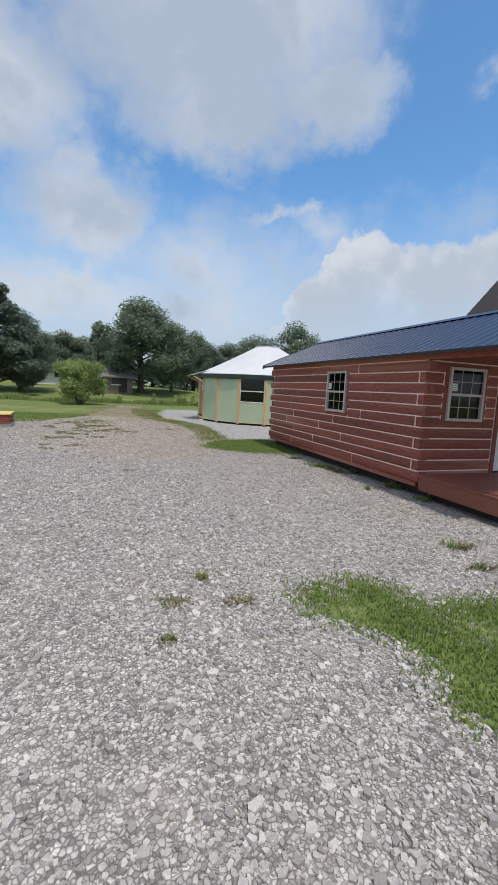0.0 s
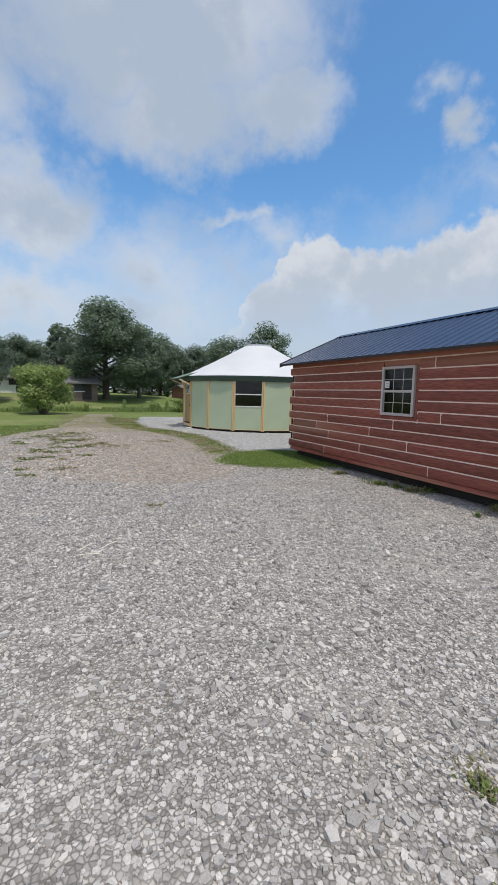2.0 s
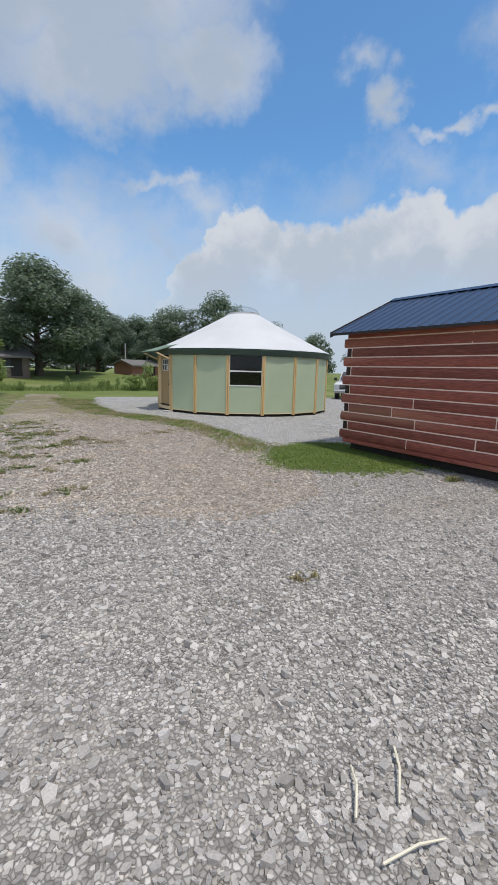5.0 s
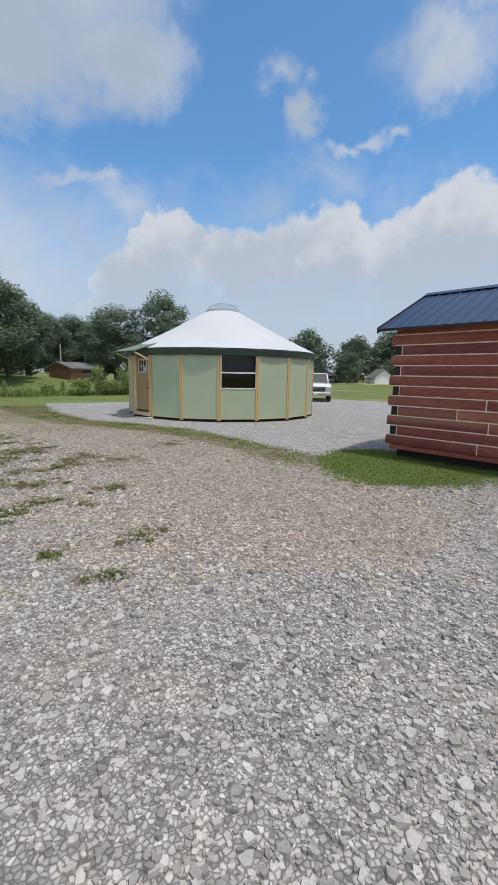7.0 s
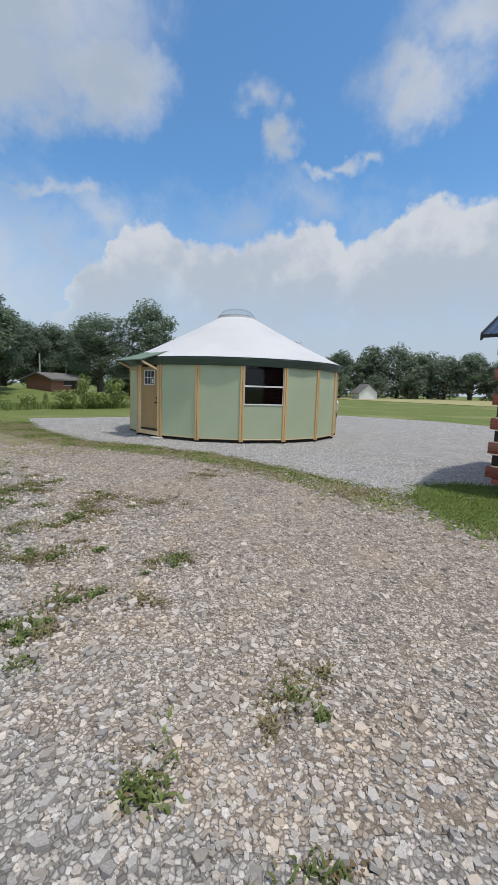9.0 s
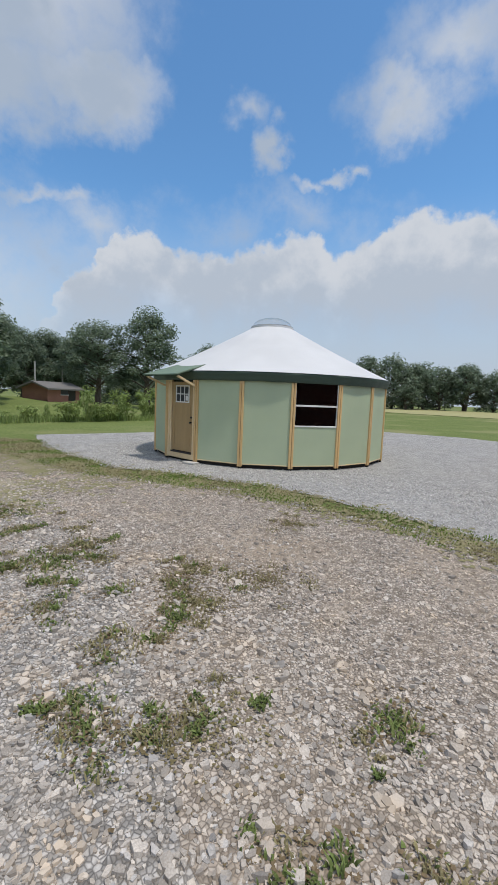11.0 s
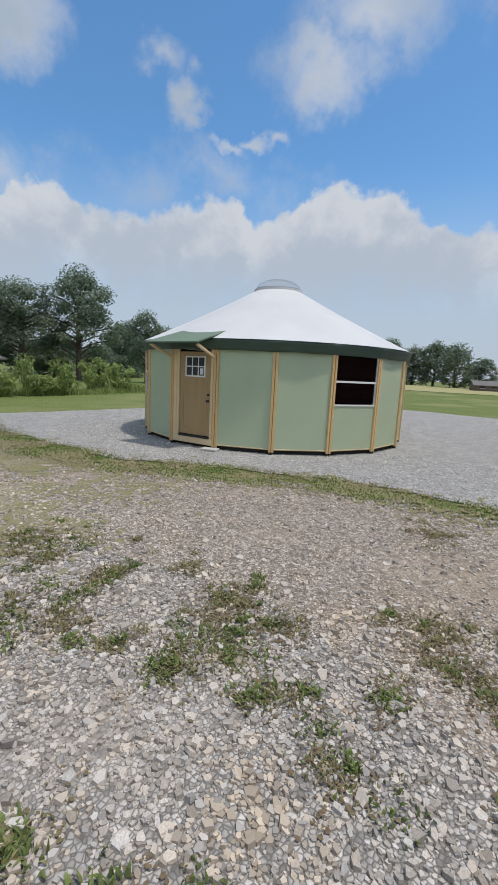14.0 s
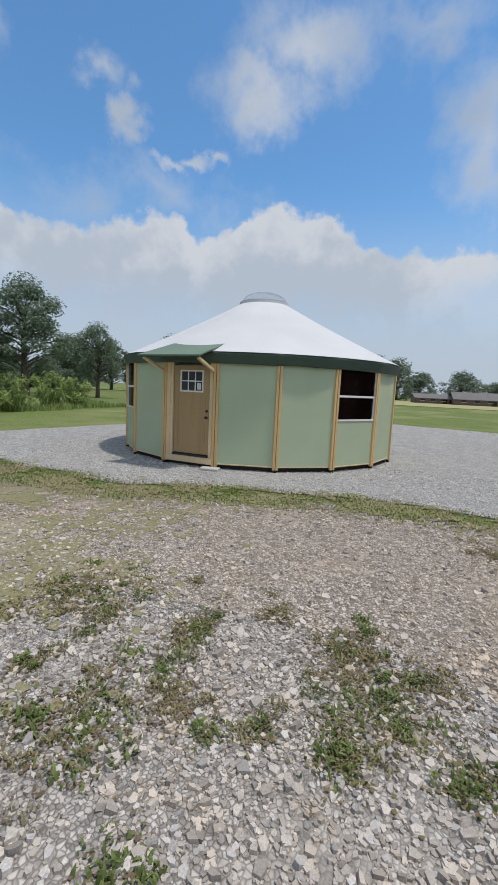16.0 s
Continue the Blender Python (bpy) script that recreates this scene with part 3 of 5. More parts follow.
def window_unit(parent, w, h, m, frame_mat, cols=3, rows=2, sticker=False, screen=False):
    """A double-hung window in the plane y = 0, outward along -y, its lower left corner at the origin of m."""
    win = part("window", boxm(0, w, 0.02, 0.05, 0, 0.04), frame_mat, parent, "double-hung window with divided panes")
    win.matrix_local = m
    f = 0.055
    for n, b in (("frame", (0, f, -0.03, 0.07, 0, h)), ("frame", (w - f, w, -0.03, 0.07, 0, h)), ("frame", (f, w - f, -0.03, 0.07, h - f, h)), ("sill", (f, w - f, -0.04, 0.07, 0, f)),
                 ("meeting_rail", (f, w - f, -0.02, 0.05, h * 0.5 - 0.03, h * 0.5 + 0.02))):
        part(n, boxm(*b, bevel=0.005), frame_mat, win)
    for z0, z1, y in ((f, h / 2 - 0.03, 0.03), (h / 2 + 0.02, h - f, 0.012)):
        part("pane", boxm(f, w - f, y, y + 0.006, z0, z1), M_GLASS, win, "dark reflecting glass pane").visible_shadow = False
        for i in range(1, cols):
            x = f + (w - 2 * f) * i / cols
            part("muntin", boxm(x - 0.006, x + 0.006, y - 0.008, y - 0.001, z0, z1), frame_mat, win)
        for i in range(1, rows):
            z = z0 + (z1 - z0) * i / rows
            part("muntin", boxm(f, w - f, y - 0.008, y - 0.001, z - 0.006, z + 0.006), frame_mat, win)
    if sticker:
        lab = part("label", boxm(f + 0.03, f + 0.15, 0.004, 0.010, h * 0.56, h * 0.70), M_PAPER, win, "white paper label")
        lab.location.y = -0.008
        for k in range(3):
            part("print_line", boxm(f + 0.05, f + 0.13, 0.0015, 0.004, h * 0.58 + 0.035 * k, h * 0.58 + 0.035 * k + 0.014), M_BAR, win).location.y = -0.008
    return win


def log_run(cabin, axis, at, lo, hi, out, holes, parity, joints, end_ext, mats):
    """One log wall. axis: the one along which the logs run; at: its outer face; out: -1 or 1, the outward way; holes: (a, b, z0, z1)."""
    def bx(a, b, z0, z1, p0, p1):
        q = sorted((at + out * p0, at + out * p1))
        return (a, b, q[0], q[1], z0, z1) if axis == "x" else (q[0], q[1], a, b, z0, z1)

    chink = bmesh.new()
    for i in range(11):
        z0, z1 = Z0 + COURSE * i, Z0 + COURSE * (i + 1)
        passing = i % 2 == parity
        a, b = (lo - end_ext, hi + end_ext) if passing else (lo + DEEP + GAP, hi - DEEP - GAP)
        cuts = [a, *[j for j in joints.get(i, ()) if a < j < b], b]
        pieces = []
        for s, e in zip(cuts, cuts[1:]):
            s, e = s + (GAP / 2 if s != a else 0), e - (GAP / 2 if e != b else 0)
            segs = [(s, e)]
            for h0, h1, hz0, hz1 in holes:
                if hz0 < z1 - 0.03 and hz1 > z0 + 0.03:
                    segs = [q for s0, e0 in segs for q in ((s0, min(e0, h0)), (max(s0, h1), e0)) if q[1] - q[0] > 0.02]
            pieces += segs
        zt = z1 - GAP
        for h0, h1, hz0, hz1 in holes:
            # cut logs over and under an opening
            for q0, q1 in ((z0, min(zt, hz0 - 0.004)), (max(z0, hz1 + 0.004), zt)):
                if q1 - q0 > 0.02 and hz0 < z1 - 0.03 and hz1 > z0 + 0.03:
                    part("log", boxm(*bx(h0, h1, q0, q1, 0.0, -DEEP), bevel=0.008), mats[0], cabin)
        for s, e in pieces:
            jig = random.uniform(-0.006, 0.006)
            # hewn face: three shallow bands, the lower one turned down
            prof = [(-DEEP, z0), (-0.010 + jig, z0), (0.001 + jig, z0 + 0.05), (0.003 + jig, z0 + 0.125), (-0.010 + jig, zt), (-DEEP, zt)]
            if axis == "x":
                bm = prism([(s, at + out * p, z) for p, z in prof], (e - s, 0, 0))
            else:
                bm = prism([(at + out * p, s, z) for p, z in prof], (0, e - s, 0))
            part("log", bm, mats[0], cabin)
        # mortar in the joints, set back from the faces
        segs = [(lo + 0.01, hi - 0.01)]
        for h0, h1, hz0, hz1 in holes:
            if hz0 < zt and hz1 > z1:
                segs = [q for s0, e0 in segs for q in ((s0, min(e0, h0)), (max(s0, h1), e0)) if q[1] - q[0] > 0.02]
        for s, e in segs:
            box(chink, *bx(s, e, zt - 0.002, z1 + 0.002, -0.003, -DEEP + 0.02))
        for j in cuts[1:-1]:
            box(chink, *bx(j - GAP / 2 - 0.001, j + GAP / 2 + 0.001, z0, zt, 0.0005, -DEEP + 0.02))
        if not passing:
            for j in (a - GAP / 2, b + GAP / 2):
                box(chink, *bx(j - GAP / 2 - 0.001, j + GAP / 2 + 0.001, z0, zt, 0.0005, -DEEP + 0.02))
    tagged(part("chinking", chink, M_CHINK, cabin, "pale tan chinking between the logs"), kind="stuff")


def build_cabin():
    cabin = thing("log_cabin", "red-brown stained log cabin with a blue metal roof on gravel", "cabin")
    win = (7.82, 8.70, 1.39, 2.375)
    pwin, pdoor = (6.93, 7.79, 1.43, 2.42), (8.24, 9.22, 0.30, 2.50)
    joints = {0: (7.4, 10.7), 1: (9.35,), 2: (7.95, 10.55), 3: (9.05, 11.1), 4: (8.35, 10.62), 5: (7.2,), 10: (9.6, 7.4)}
    log_run(cabin, "y", CX0, CY0, CY1, -1, [(win[0] - 0.075, win[1] - 0.005, win[2], win[3])], 0, joints, 0.07, (M_LOG,))
    log_run(cabin, "y", CX1, CY0, CY1, 1, [], 0, {}, 0.07, (M_LOG,))
    log_run(cabin, "x", CY1, CX0, CX1, 1, [], 1, {2: (8.2,), 5: (7.6,)}, -0.035, (M_LOGX,))
    log_run(cabin, "x", CY0, CX0, CX1, -1, [(pwin[0] - 0.09, pwin[1] + 0.09, pwin[2], pwin[3]), pdoor], 1, {}, -0.012, (M_LOGX,))
    # dark sawn ends of the cross logs at the far corner
    for i in range(1, 11, 2):
        z0 = Z0 + COURSE * i
        part("log_end", boxm(CX0 + 0.026, CX0 + 0.034, CY1 - DEEP + 0.008, CY1 - 0.004, z0 + 0.006, z0 + COURSE - GAP - 0.006), M_LOGEND, cabin, "dark weathered sawn log end")
    # window openings, casings
    part("casing", boxm(CX0 - 0.012, CX0 + 0.12, win[0] - 0.075, win[0] - 0.022, win[2] - 0.01, win[3], bevel=0.004), M_LOG, cabin)
    c2 = bmesh.new()
    box(c2, CX0 + 0.004, CX0 + 0.1, win[0] - 0.09, win[0] - 0.075, win[2] - 0.2, win[3])
    tagged(part("chinking", c2, M_CHINK, cabin), kind="stuff")
    window_unit(cabin, win[1] - win[0], win[3] - win[2], pose(CX0 - 0.02, win[1], win[2], 0, 0, -90), M_VINYL, sticker=True)
    for x0, x1 in ((pwin[0] - 0.085, pwin[0] - 0.005), (pwin[1] + 0.005, pwin[1] + 0.085)):
        part("casing", boxm(x0, x1, CY0 - 0.012, CY0 + 0.12, pwin[2] - 0.01, pwin[3] + 0.02, bevel=0.004), M_LOGX, cabin)
    c3 = bmesh.new()
    for x in (pwin[0] - 0.098, pwin[1] + 0.098):
        box(c3, x - 0.012, x + 0.012, CY0 + 0.002, CY0 + 0.1, pwin[2] - 0.02, pwin[3] + 0.02)
    box(c3, pdoor[0] - 0.1, pdoor[0] - 0.085, CY0 - 0.006, CY0 + 0.1, 0.46, 2.5)
    tagged(part("chinking", c3, M_CHINK, cabin), kind="stuff")
    window_unit(cabin, pwin[1] - pwin[0], pwin[3] - pwin[2], pose(pwin[0], CY0 - 0.02, pwin[2]), M_VINYL, sticker=True)
    # porch door
    for x0, x1, z0, z1 in ((8.16, 8.25, 0.45, 2.5), (9.21, 9.30, 0.45, 2.5), (8.25, 9.21, 2.42, 2.5)):
        part("door_casing", boxm(x0, x1, CY0 - 0.03, CY0 + 0.1, z0, z1, bevel=0.004), M_LOG, cabin)
    door = part("door", boxm(8.252, 9.208, CY0 + 0.02, CY0 + 0.065, 0.46, 2.418, bevel=0.004), M_DOORW, cabin, "white panelled porch door")
    for x0, z0, z1 in ((8.35, 0.6, 1.1), (8.79, 0.6, 1.1), (8.35, 1.25, 2.25), (8.79, 1.25, 2.25)):
        part("door_panel", boxm(x0, x0 + 0.32, CY0 + 0.01, CY0 + 0.03, z0, z1, bevel=0.006), M_DOORW, door)
    hb = bmesh.new()
    tube(hb, (8.33, CY0 + 0.02, 1.42), (8.33, CY0 - 0.05, 1.42), 0.028, 0.03, 10)
    part("knob", hb, M_STEEL, door, "steel door knob")
    # interior, base
    part("floor", boxm(CX0 + DEEP, CX1 - DEEP, CY0 + DEEP, CY1 - DEEP, 0.32, 0.42), M_DARK, cabin)
    part("inner_ceiling", boxm(CX0 + DEEP, CX1 - DEEP, CY0 + DEEP, CY1 - DEEP, 2.47, 2.50), M_DARK, cabin)
    part("sill_beam", boxm(CX0 + 0.012, CX1 - 0.012, CY0 + 0.01, CY1 - 0.02, 0.20, Z0 - 0.012, bevel=0.008), M_LOG, cabin, "dark red rim board under the logs")
    for x in (6.62, 8.2, 9.75):
        part("skid", boxm(x, x + 0.14, 3.6, CY1 - 0.1, 0.012, 0.205), M_SKID, cabin, "dark timber skid")
    # porch deck
    part("deck_rim", boxm(CX0, CX1, 3.42, 3.46, 0.2, 0.41), M_DECK, cabin)
    part("deck_rim", boxm(CX0, CX0 + 0.04, 3.46, CY0 - 0.08, 0.16, 0.41, bevel=0.006), M_DECK, cabin, "stained porch rim board")
    for k in range(13):
        y = 3.40 + k * 0.141
        part("deck_board", boxm(CX0 - 0.02, CX1, y, y + 0.135, 0.412, 0.45, bevel=0.006), M_DECK, cabin)
    for x in (CX0 + 0.02, CX1 - 0.16):
        part("porch_post", boxm(x, x + 0.14, 3.46, 3.60, 0.45, 2.5, bevel=0.012), M_LOG, cabin)
    for x in (CX0 + 0.003, CX1 - 0.14):
        part("top_plate", boxm(x, x + 0.14, 3.44, CY1 - 0.01, 2.515, 2.63, bevel=0.008), M_LOG, cabin)
    part("porch_beam", boxm(CX0 + 0.15, CX1 - 0.15, 3.46, 3.6, 2.46, 2.6, bevel=0.008), M_LOGX, cabin)
    for y in (CY0 + 0.02, CY1 - 0.14):
        part("gable", prism([(CX0 + 0.15, y, 2.515), (CX1 - 0.15, y, 2.515), (RIDGE_X, y, RIDGE_Z - 0.10)], (0, 0.10, 0)), M_LOGX, cabin, "red-brown boarded gable")
    # steel roof
    ya, yb = 3.15, 12.68
    run, up = RIDGE_X - 6.14, RIDGE_Z - EAVE_Z
    for side in (-1, 1):
        X = lambda u: RIDGE_X + side * run * u
        Z = lambda u: RIDGE_Z - up * u
        roof = part("roof", prism([(X(0), ya, Z(0)), (X(1), ya, Z(1)), (X(1), ya, Z(1) - 0.025), (X(0), ya, Z(0) - 0.025)], (0, yb - ya, 0)), M_ROOF, cabin, "dark blue ribbed steel roof")
        part("soffit", prism([(X(0), ya + 0.02, Z(0) - 0.03), (X(0.98), ya + 0.02, Z(0.98) - 0.03), (X(0.98), ya + 0.02, Z(0.98) - 0.07), (X(0), ya + 0.02, Z(0) - 0.07)], (0, yb - ya - 0.04, 0)), M_LOG, cabin)
        rib = prism([(X(0.0), -0.018, Z(0.0) + 0.001), (X(1.0), -0.018, Z(1.0) + 0.001), (X(1.0), -0.007, Z(1.0) + 0.022), (X(0.0), -0.007, Z(0.0) + 0.022)], (0, 0.014, 0))
        me = mesh_of(rib, "rib")
        me.materials.append(M_ROOF)
        n = int((yb - ya) / 0.2286)
        for k in range(n + 1):
            part("rib", me, M_ROOF, roof).location = (0, ya + 0.03 + k * 0.2286, 0)
        for y in (ya - 0.012, yb - 0.012):
            part("rake_trim", prism([(X(0), y, Z(0) + 0.028), (X(1.005), y, Z(1.005) + 0.028), (X(1.005), y, Z(1.005) - 0.09), (X(0), y, Z(0) - 0.09)], (0, 0.024, 0)), M_DARKROOF, cabin)
        part("eave_trim", boxm(X(1) - 0.012, X(1) + 0.012, ya, yb, Z(1) - 0.055, Z(1) - 0.002), M_DARKROOF, cabin)
    part("ridge_cap", prism([(RIDGE_X - 0.16, ya, RIDGE_Z - 0.035), (RIDGE_X, ya, RIDGE_Z + 0.045), (RIDGE_X + 0.16, ya, RIDGE_Z - 0.035), (RIDGE_X, ya, RIDGE_Z + 0.028)], (0, yb - ya, 0)), M_ROOF, cabin)


build_cabin()


def build_tall_cabin():
    b = thing("tall_cabin", "tall dark cabin with a steep gabled metal roof", "cabin")
    x0, x1, y0, y1, e, p = 11.3, 19.3, 8.5, 9.6, 3.81, 8.08
    xm = (x0 + x1) / 2
    for n, q in (("wall", (x0, x0 + 0.2, y0, y1)), ("wall", (x1 - 0.2, x1, y0, y1))):
        part(n, boxm(*q, 0, e), M_LOG, b)
    for y in (y0 + 0.003, y1 - 0.203):
        part("gable_wall", prism([(x0 + 0.2, y, 0), (x1 - 0.2, y, 0), (x1 - 0.2, y, e), (xm, y, p - 0.15), (x0 + 0.2, y, e)], (0, 0.2, 0)), M_LOGX, b, "dark stained gable wall")
    s = (p - e) / (xm - x0)
    for side in (-1, 1):
        xe, ze = xm + side * (xm - x0 + 0.4), e - 0.4 * s
        part("roof", prism([(xm, y0 - 0.4, p), (xe, y0 - 0.4, ze), (xe, y0 - 0.4, ze - 0.12), (xm, y0 - 0.4, p - 0.12)], (0, y1 - y0 + 0.8, 0)), M_DARKROOF, b, "dark brown steep roof")


build_tall_cabin()

# ---- yurt ----
YC, YR, YN, YA = Vector((10.03, 22.18, 0)), 3.84, 18, 188.6


def ring_point(k, r, z):
    a = radians(YA + 20 * k)
    return Vector((YC.x + r * math.cos(a), YC.y + r * math.sin(a), z))


def side_pose(k):
    """The pose of the side from post k to post k + 1: x along it, -y outward, origin at post k's foot."""
    p, q = ring_point(k, YR, 0), ring_point(k + 1, YR, 0)
    e = (q - p).normalized()
    m = Matrix.Identity(4)
    out = Vector((e.y, -e.x, 0))
    for i in range(3):
        m[i][0], m[i][1], m[i][2], m[i][3] = e[i], -out[i], (0, 0, 1)[i], p[i]
    return m, (q - p).length


def build_yurt():
    yurt = thing("yurt", "sage green panelled yurt with white fabric roof on a gravel pad", "yurt")
    batten = mesh_of(boxm(-0.027, 0.027, -0.032, 0.03, 0.075, 2.36, bevel=0.005), "batten")
    gapstrip = mesh_of(boxm(-0.012, 0.012, -0.008, 0.03, 0.09, 2.36), "gap")
    zb, zt = 0.15, 2.46
    for k in range(YN):
        m, w = side_pose(k)
        k1 = (k + YN) % YN
        if k1 == YN - 1:
            build_yurt_door(yurt, m, w)
        elif k1 in (2, YN - 3, 8):
            panel = part("wall_panel", boxm(0.03, w - 0.03, 0.0, 0.05, zb, 1.17), M_GREEN, yurt)
            panel.matrix_local = m
            build_yurt_window(yurt, m, w)
        else:
            panel = part("wall_panel", boxm(0.02, w - 0.02, 0.0, 0.05, zb, zt), M_GREEN, yurt)
            panel.matrix_local = m
        if k1 != YN - 1:
            rail = part("bottom_rail", boxm(0.05, w - 0.05, -0.012, 0.045, 0.125, 0.15, bevel=0.003), M_PINEX, yurt, "pale pine bottom rail")
            rail.matrix_local = m
        base = part("base_board", boxm(0.0, w, 0.09, 0.13, 0.02, 0.16), M_SKID, yurt)
        base.matrix_local = m
        # a pair of pine battens on each corner, with a dark joint between
        a = radians(YA + 20 * k)
        turn = Matrix.Translation(ring_point(k, YR, 0)) @ Matrix.Rotation(a + math.pi / 2, 4, "Z")
        post = part("post", gapstrip, M_TANDOOR, yurt, "pair of varnished pine battens")
        post.matrix_local = turn
        for s in (-1, 1):
            part("batten", batten, M_PINE, post).location = (s * 0.034, 0, 0)
        part("post_foot", boxm(-0.035, 0.035, -0.02, 0.05, 0.02, 0.075), M_SKID, post)
    # fabric valance with soft folds, and the roof
    bm = bmesh.new()
    n = 288
    rows = []
    for z, r in ((2.30, YR + 0.05), (2.36, YR + 0.06), (2.44, YR + 0.085), (2.50, YR + 0.115), (2.545, YR + 0.10)):
        row = []
        for i in range(n):
            a = 2 * math.pi * i / n
            facet = math.cos(radians(10)) / math.cos((math.degrees(a) - YA) % 20 * math.pi / 180 - radians(10))
            rr = r * (0.55 + 0.45 * facet) + 0.012 * noise.noise(Vector((a * 9, z * 5, 0))) * (2.56 - z) * 5
            zz = z + (0.02 * noise.noise(Vector((a * 6, 3, 0))) if z < 2.4 else 0)
            row.append(bm.verts.new((YC.x + rr * math.cos(a), YC.y + rr * math.sin(a), zz)))
        rows.append(row)
    for r0, r1 in zip(rows, rows[1:]):
        for i in range(n):
            bm.faces.new((r0[i], r0[(i + 1) % n], r1[(i + 1) % n], r1[i]))
    valance = part("valance", bm, M_VALANCE, yurt, "dark green fabric valance", True)
    sol = valance.modifiers.new("thickness", "SOLIDIFY")
    sol.thickness = 0.006
    bm = bmesh.new()
    rows = []
    for j in range(13):
        u = j / 12
        r = (YR + 0.105) * (1 - u) + 0.68 * u
        z = 2.545 + (4.22 - 2.545) * (u * 0.90 + 0.10 * u * u)
        row = []
        for i in range(144):
            a = 2 * math.pi * i / 144
            sag = 0.006 * math.sin(u * math.pi) * math.cos(math.radians((math.degrees(a) - YA) * 18))
            row.append(bm.verts.new((YC.x + r * math.cos(a), YC.y + r * math.sin(a), z + sag)))
        rows.append(row)
    for r0, r1 in zip(rows, rows[1:]):
        for i in range(144):
            bm.faces.new((r0[i], r0[(i + 1) % 144], r1[(i + 1) % 144], r1[i]))
    part("roof", bm, M_CANVAS, yurt, "white stretched fabric roof", True)
    # crown ring and clear dome
    for r0, r1, z0, z1, nm, mt in ((0.66, 0.72, 4.19, 4.26, "crown_ring", M_CANVAS), (0.64, 0.70, 4.26, 4.285, "dome_rim", M_STEEL)):
        bm = bmesh.new()
        loops = [[bm.verts.new((YC.x + r * math.cos(i * math.pi / 36), YC.y + r * math.sin(i * math.pi / 36), z)) for i in range(72)] for r, z in ((r0, z0), (r1, z0), (r1, z1), (r0, z1))]
        for a, b in zip(loops, loops[1:] + loops[:1]):
            for i in range(72):
                bm.faces.new((a[i], a[(i + 1) % 72], b[(i + 1) % 72], b[i]))
        bmesh.ops.recalc_face_normals(bm, faces=bm.faces[:])
        part(nm, bm, mt, yurt)
    bm = bmesh.new()
    rows = []
    for j in range(9):
        t = j / 9 * math.pi / 2
        rows.append([bm.verts.new((YC.x + 0.66 * math.cos(t) * math.cos(i * math.pi / 24), YC.y + 0.66 * math.cos(t) * math.sin(i * math.pi / 24), 4.285 + 0.30 * math.sin(t))) for i in range(48)])
    for r0, r1 in zip(rows, rows[1:]):
        for i in range(48):
            bm.faces.new((r0[i], r0[(i + 1) % 48], r1[(i + 1) % 48], r1[i]))
    bm.faces.new(rows[-1])
    part("dome", bm, M_DOME, yurt, "clear acrylic skylight dome", True)
    # floor and rafters inside
    bm = bmesh.new()
    bm.faces.new([bm.verts.new((YC.x + (YR - 0.05) * math.cos(radians(YA + 20 * i)), YC.y + (YR - 0.05) * math.sin(radians(YA + 20 * i)), 0.14)) for i in range(18)])
    part("floor", bm, M_DARK, yurt)
    # awning over the door, on two pine braces
    aw = part("awning", prism([(6.60, 21.62, 2.735), (6.62, 22.98, 2.735), (5.60, 23.20, 2.395), (5.60, 21.68, 2.405)], (0.0, 0, 0.028)), M_AWNTOP, yurt, "sloping green fabric awning over the door")
    part("awning_underside", prism([(6.52, 21.66, 2.68), (6.54, 22.94, 2.68), (5.64, 23.15, 2.375), (5.64, 21.72, 2.385)], (0, 0, 0.022)), M_VALANCE, aw)
    for y0, y1, x1 in ((21.74, 21.66, 6.18), (23.10, 22.98, 6.20)):
        bm = bmesh.new()
        a, b = Vector((5.66, y0, 2.37)), Vector((x1, y1, 2.13))
        q = (b - a).to_track_quat("X", "Z").to_matrix().to_4x4()
        box(bm, 0, (b - a).length, -0.035, 0.035, -0.02, 0.035, Matrix.Translation(a) @ q, 0.006)
        part("awning_brace", bm, M_PINEX, aw, "pine awning brace")


def build_yurt_window(yurt, m, w):
    z0, z1 = 1.17, 2.42
    win = part("window", boxm(0.06, w - 0.06, 0.055, 0.06, z0 + 0.02, z1), M_SCREEN, yurt, "dark screened sliding window with white rail")
    win.matrix_local = m
    part("sill", boxm(0.05, w - 0.05, -0.015, 0.05, z0, z0 + 0.035, bevel=0.004), M_WHITE, win)
    part("meeting_rail", boxm(0.05, w - 0.05, 0.0, 0.05, 1.70, 1.745, bevel=0.004), M_WHITE, win, "white meeting rail")
    for x in (0.05, w - 0.075):
        part("stile", boxm(x, x + 0.025, -0.005, 0.05, z0 + 0.035, z1, bevel=0.003), M_WHITE, win)
    for a, b, y in ((z0 + 0.035, 1.70, 0.030), (1.745, z1, 0.018)):
        part("pane", boxm(0.075, w - 0.075, y, y + 0.006, a, b), M_GLASS, win)


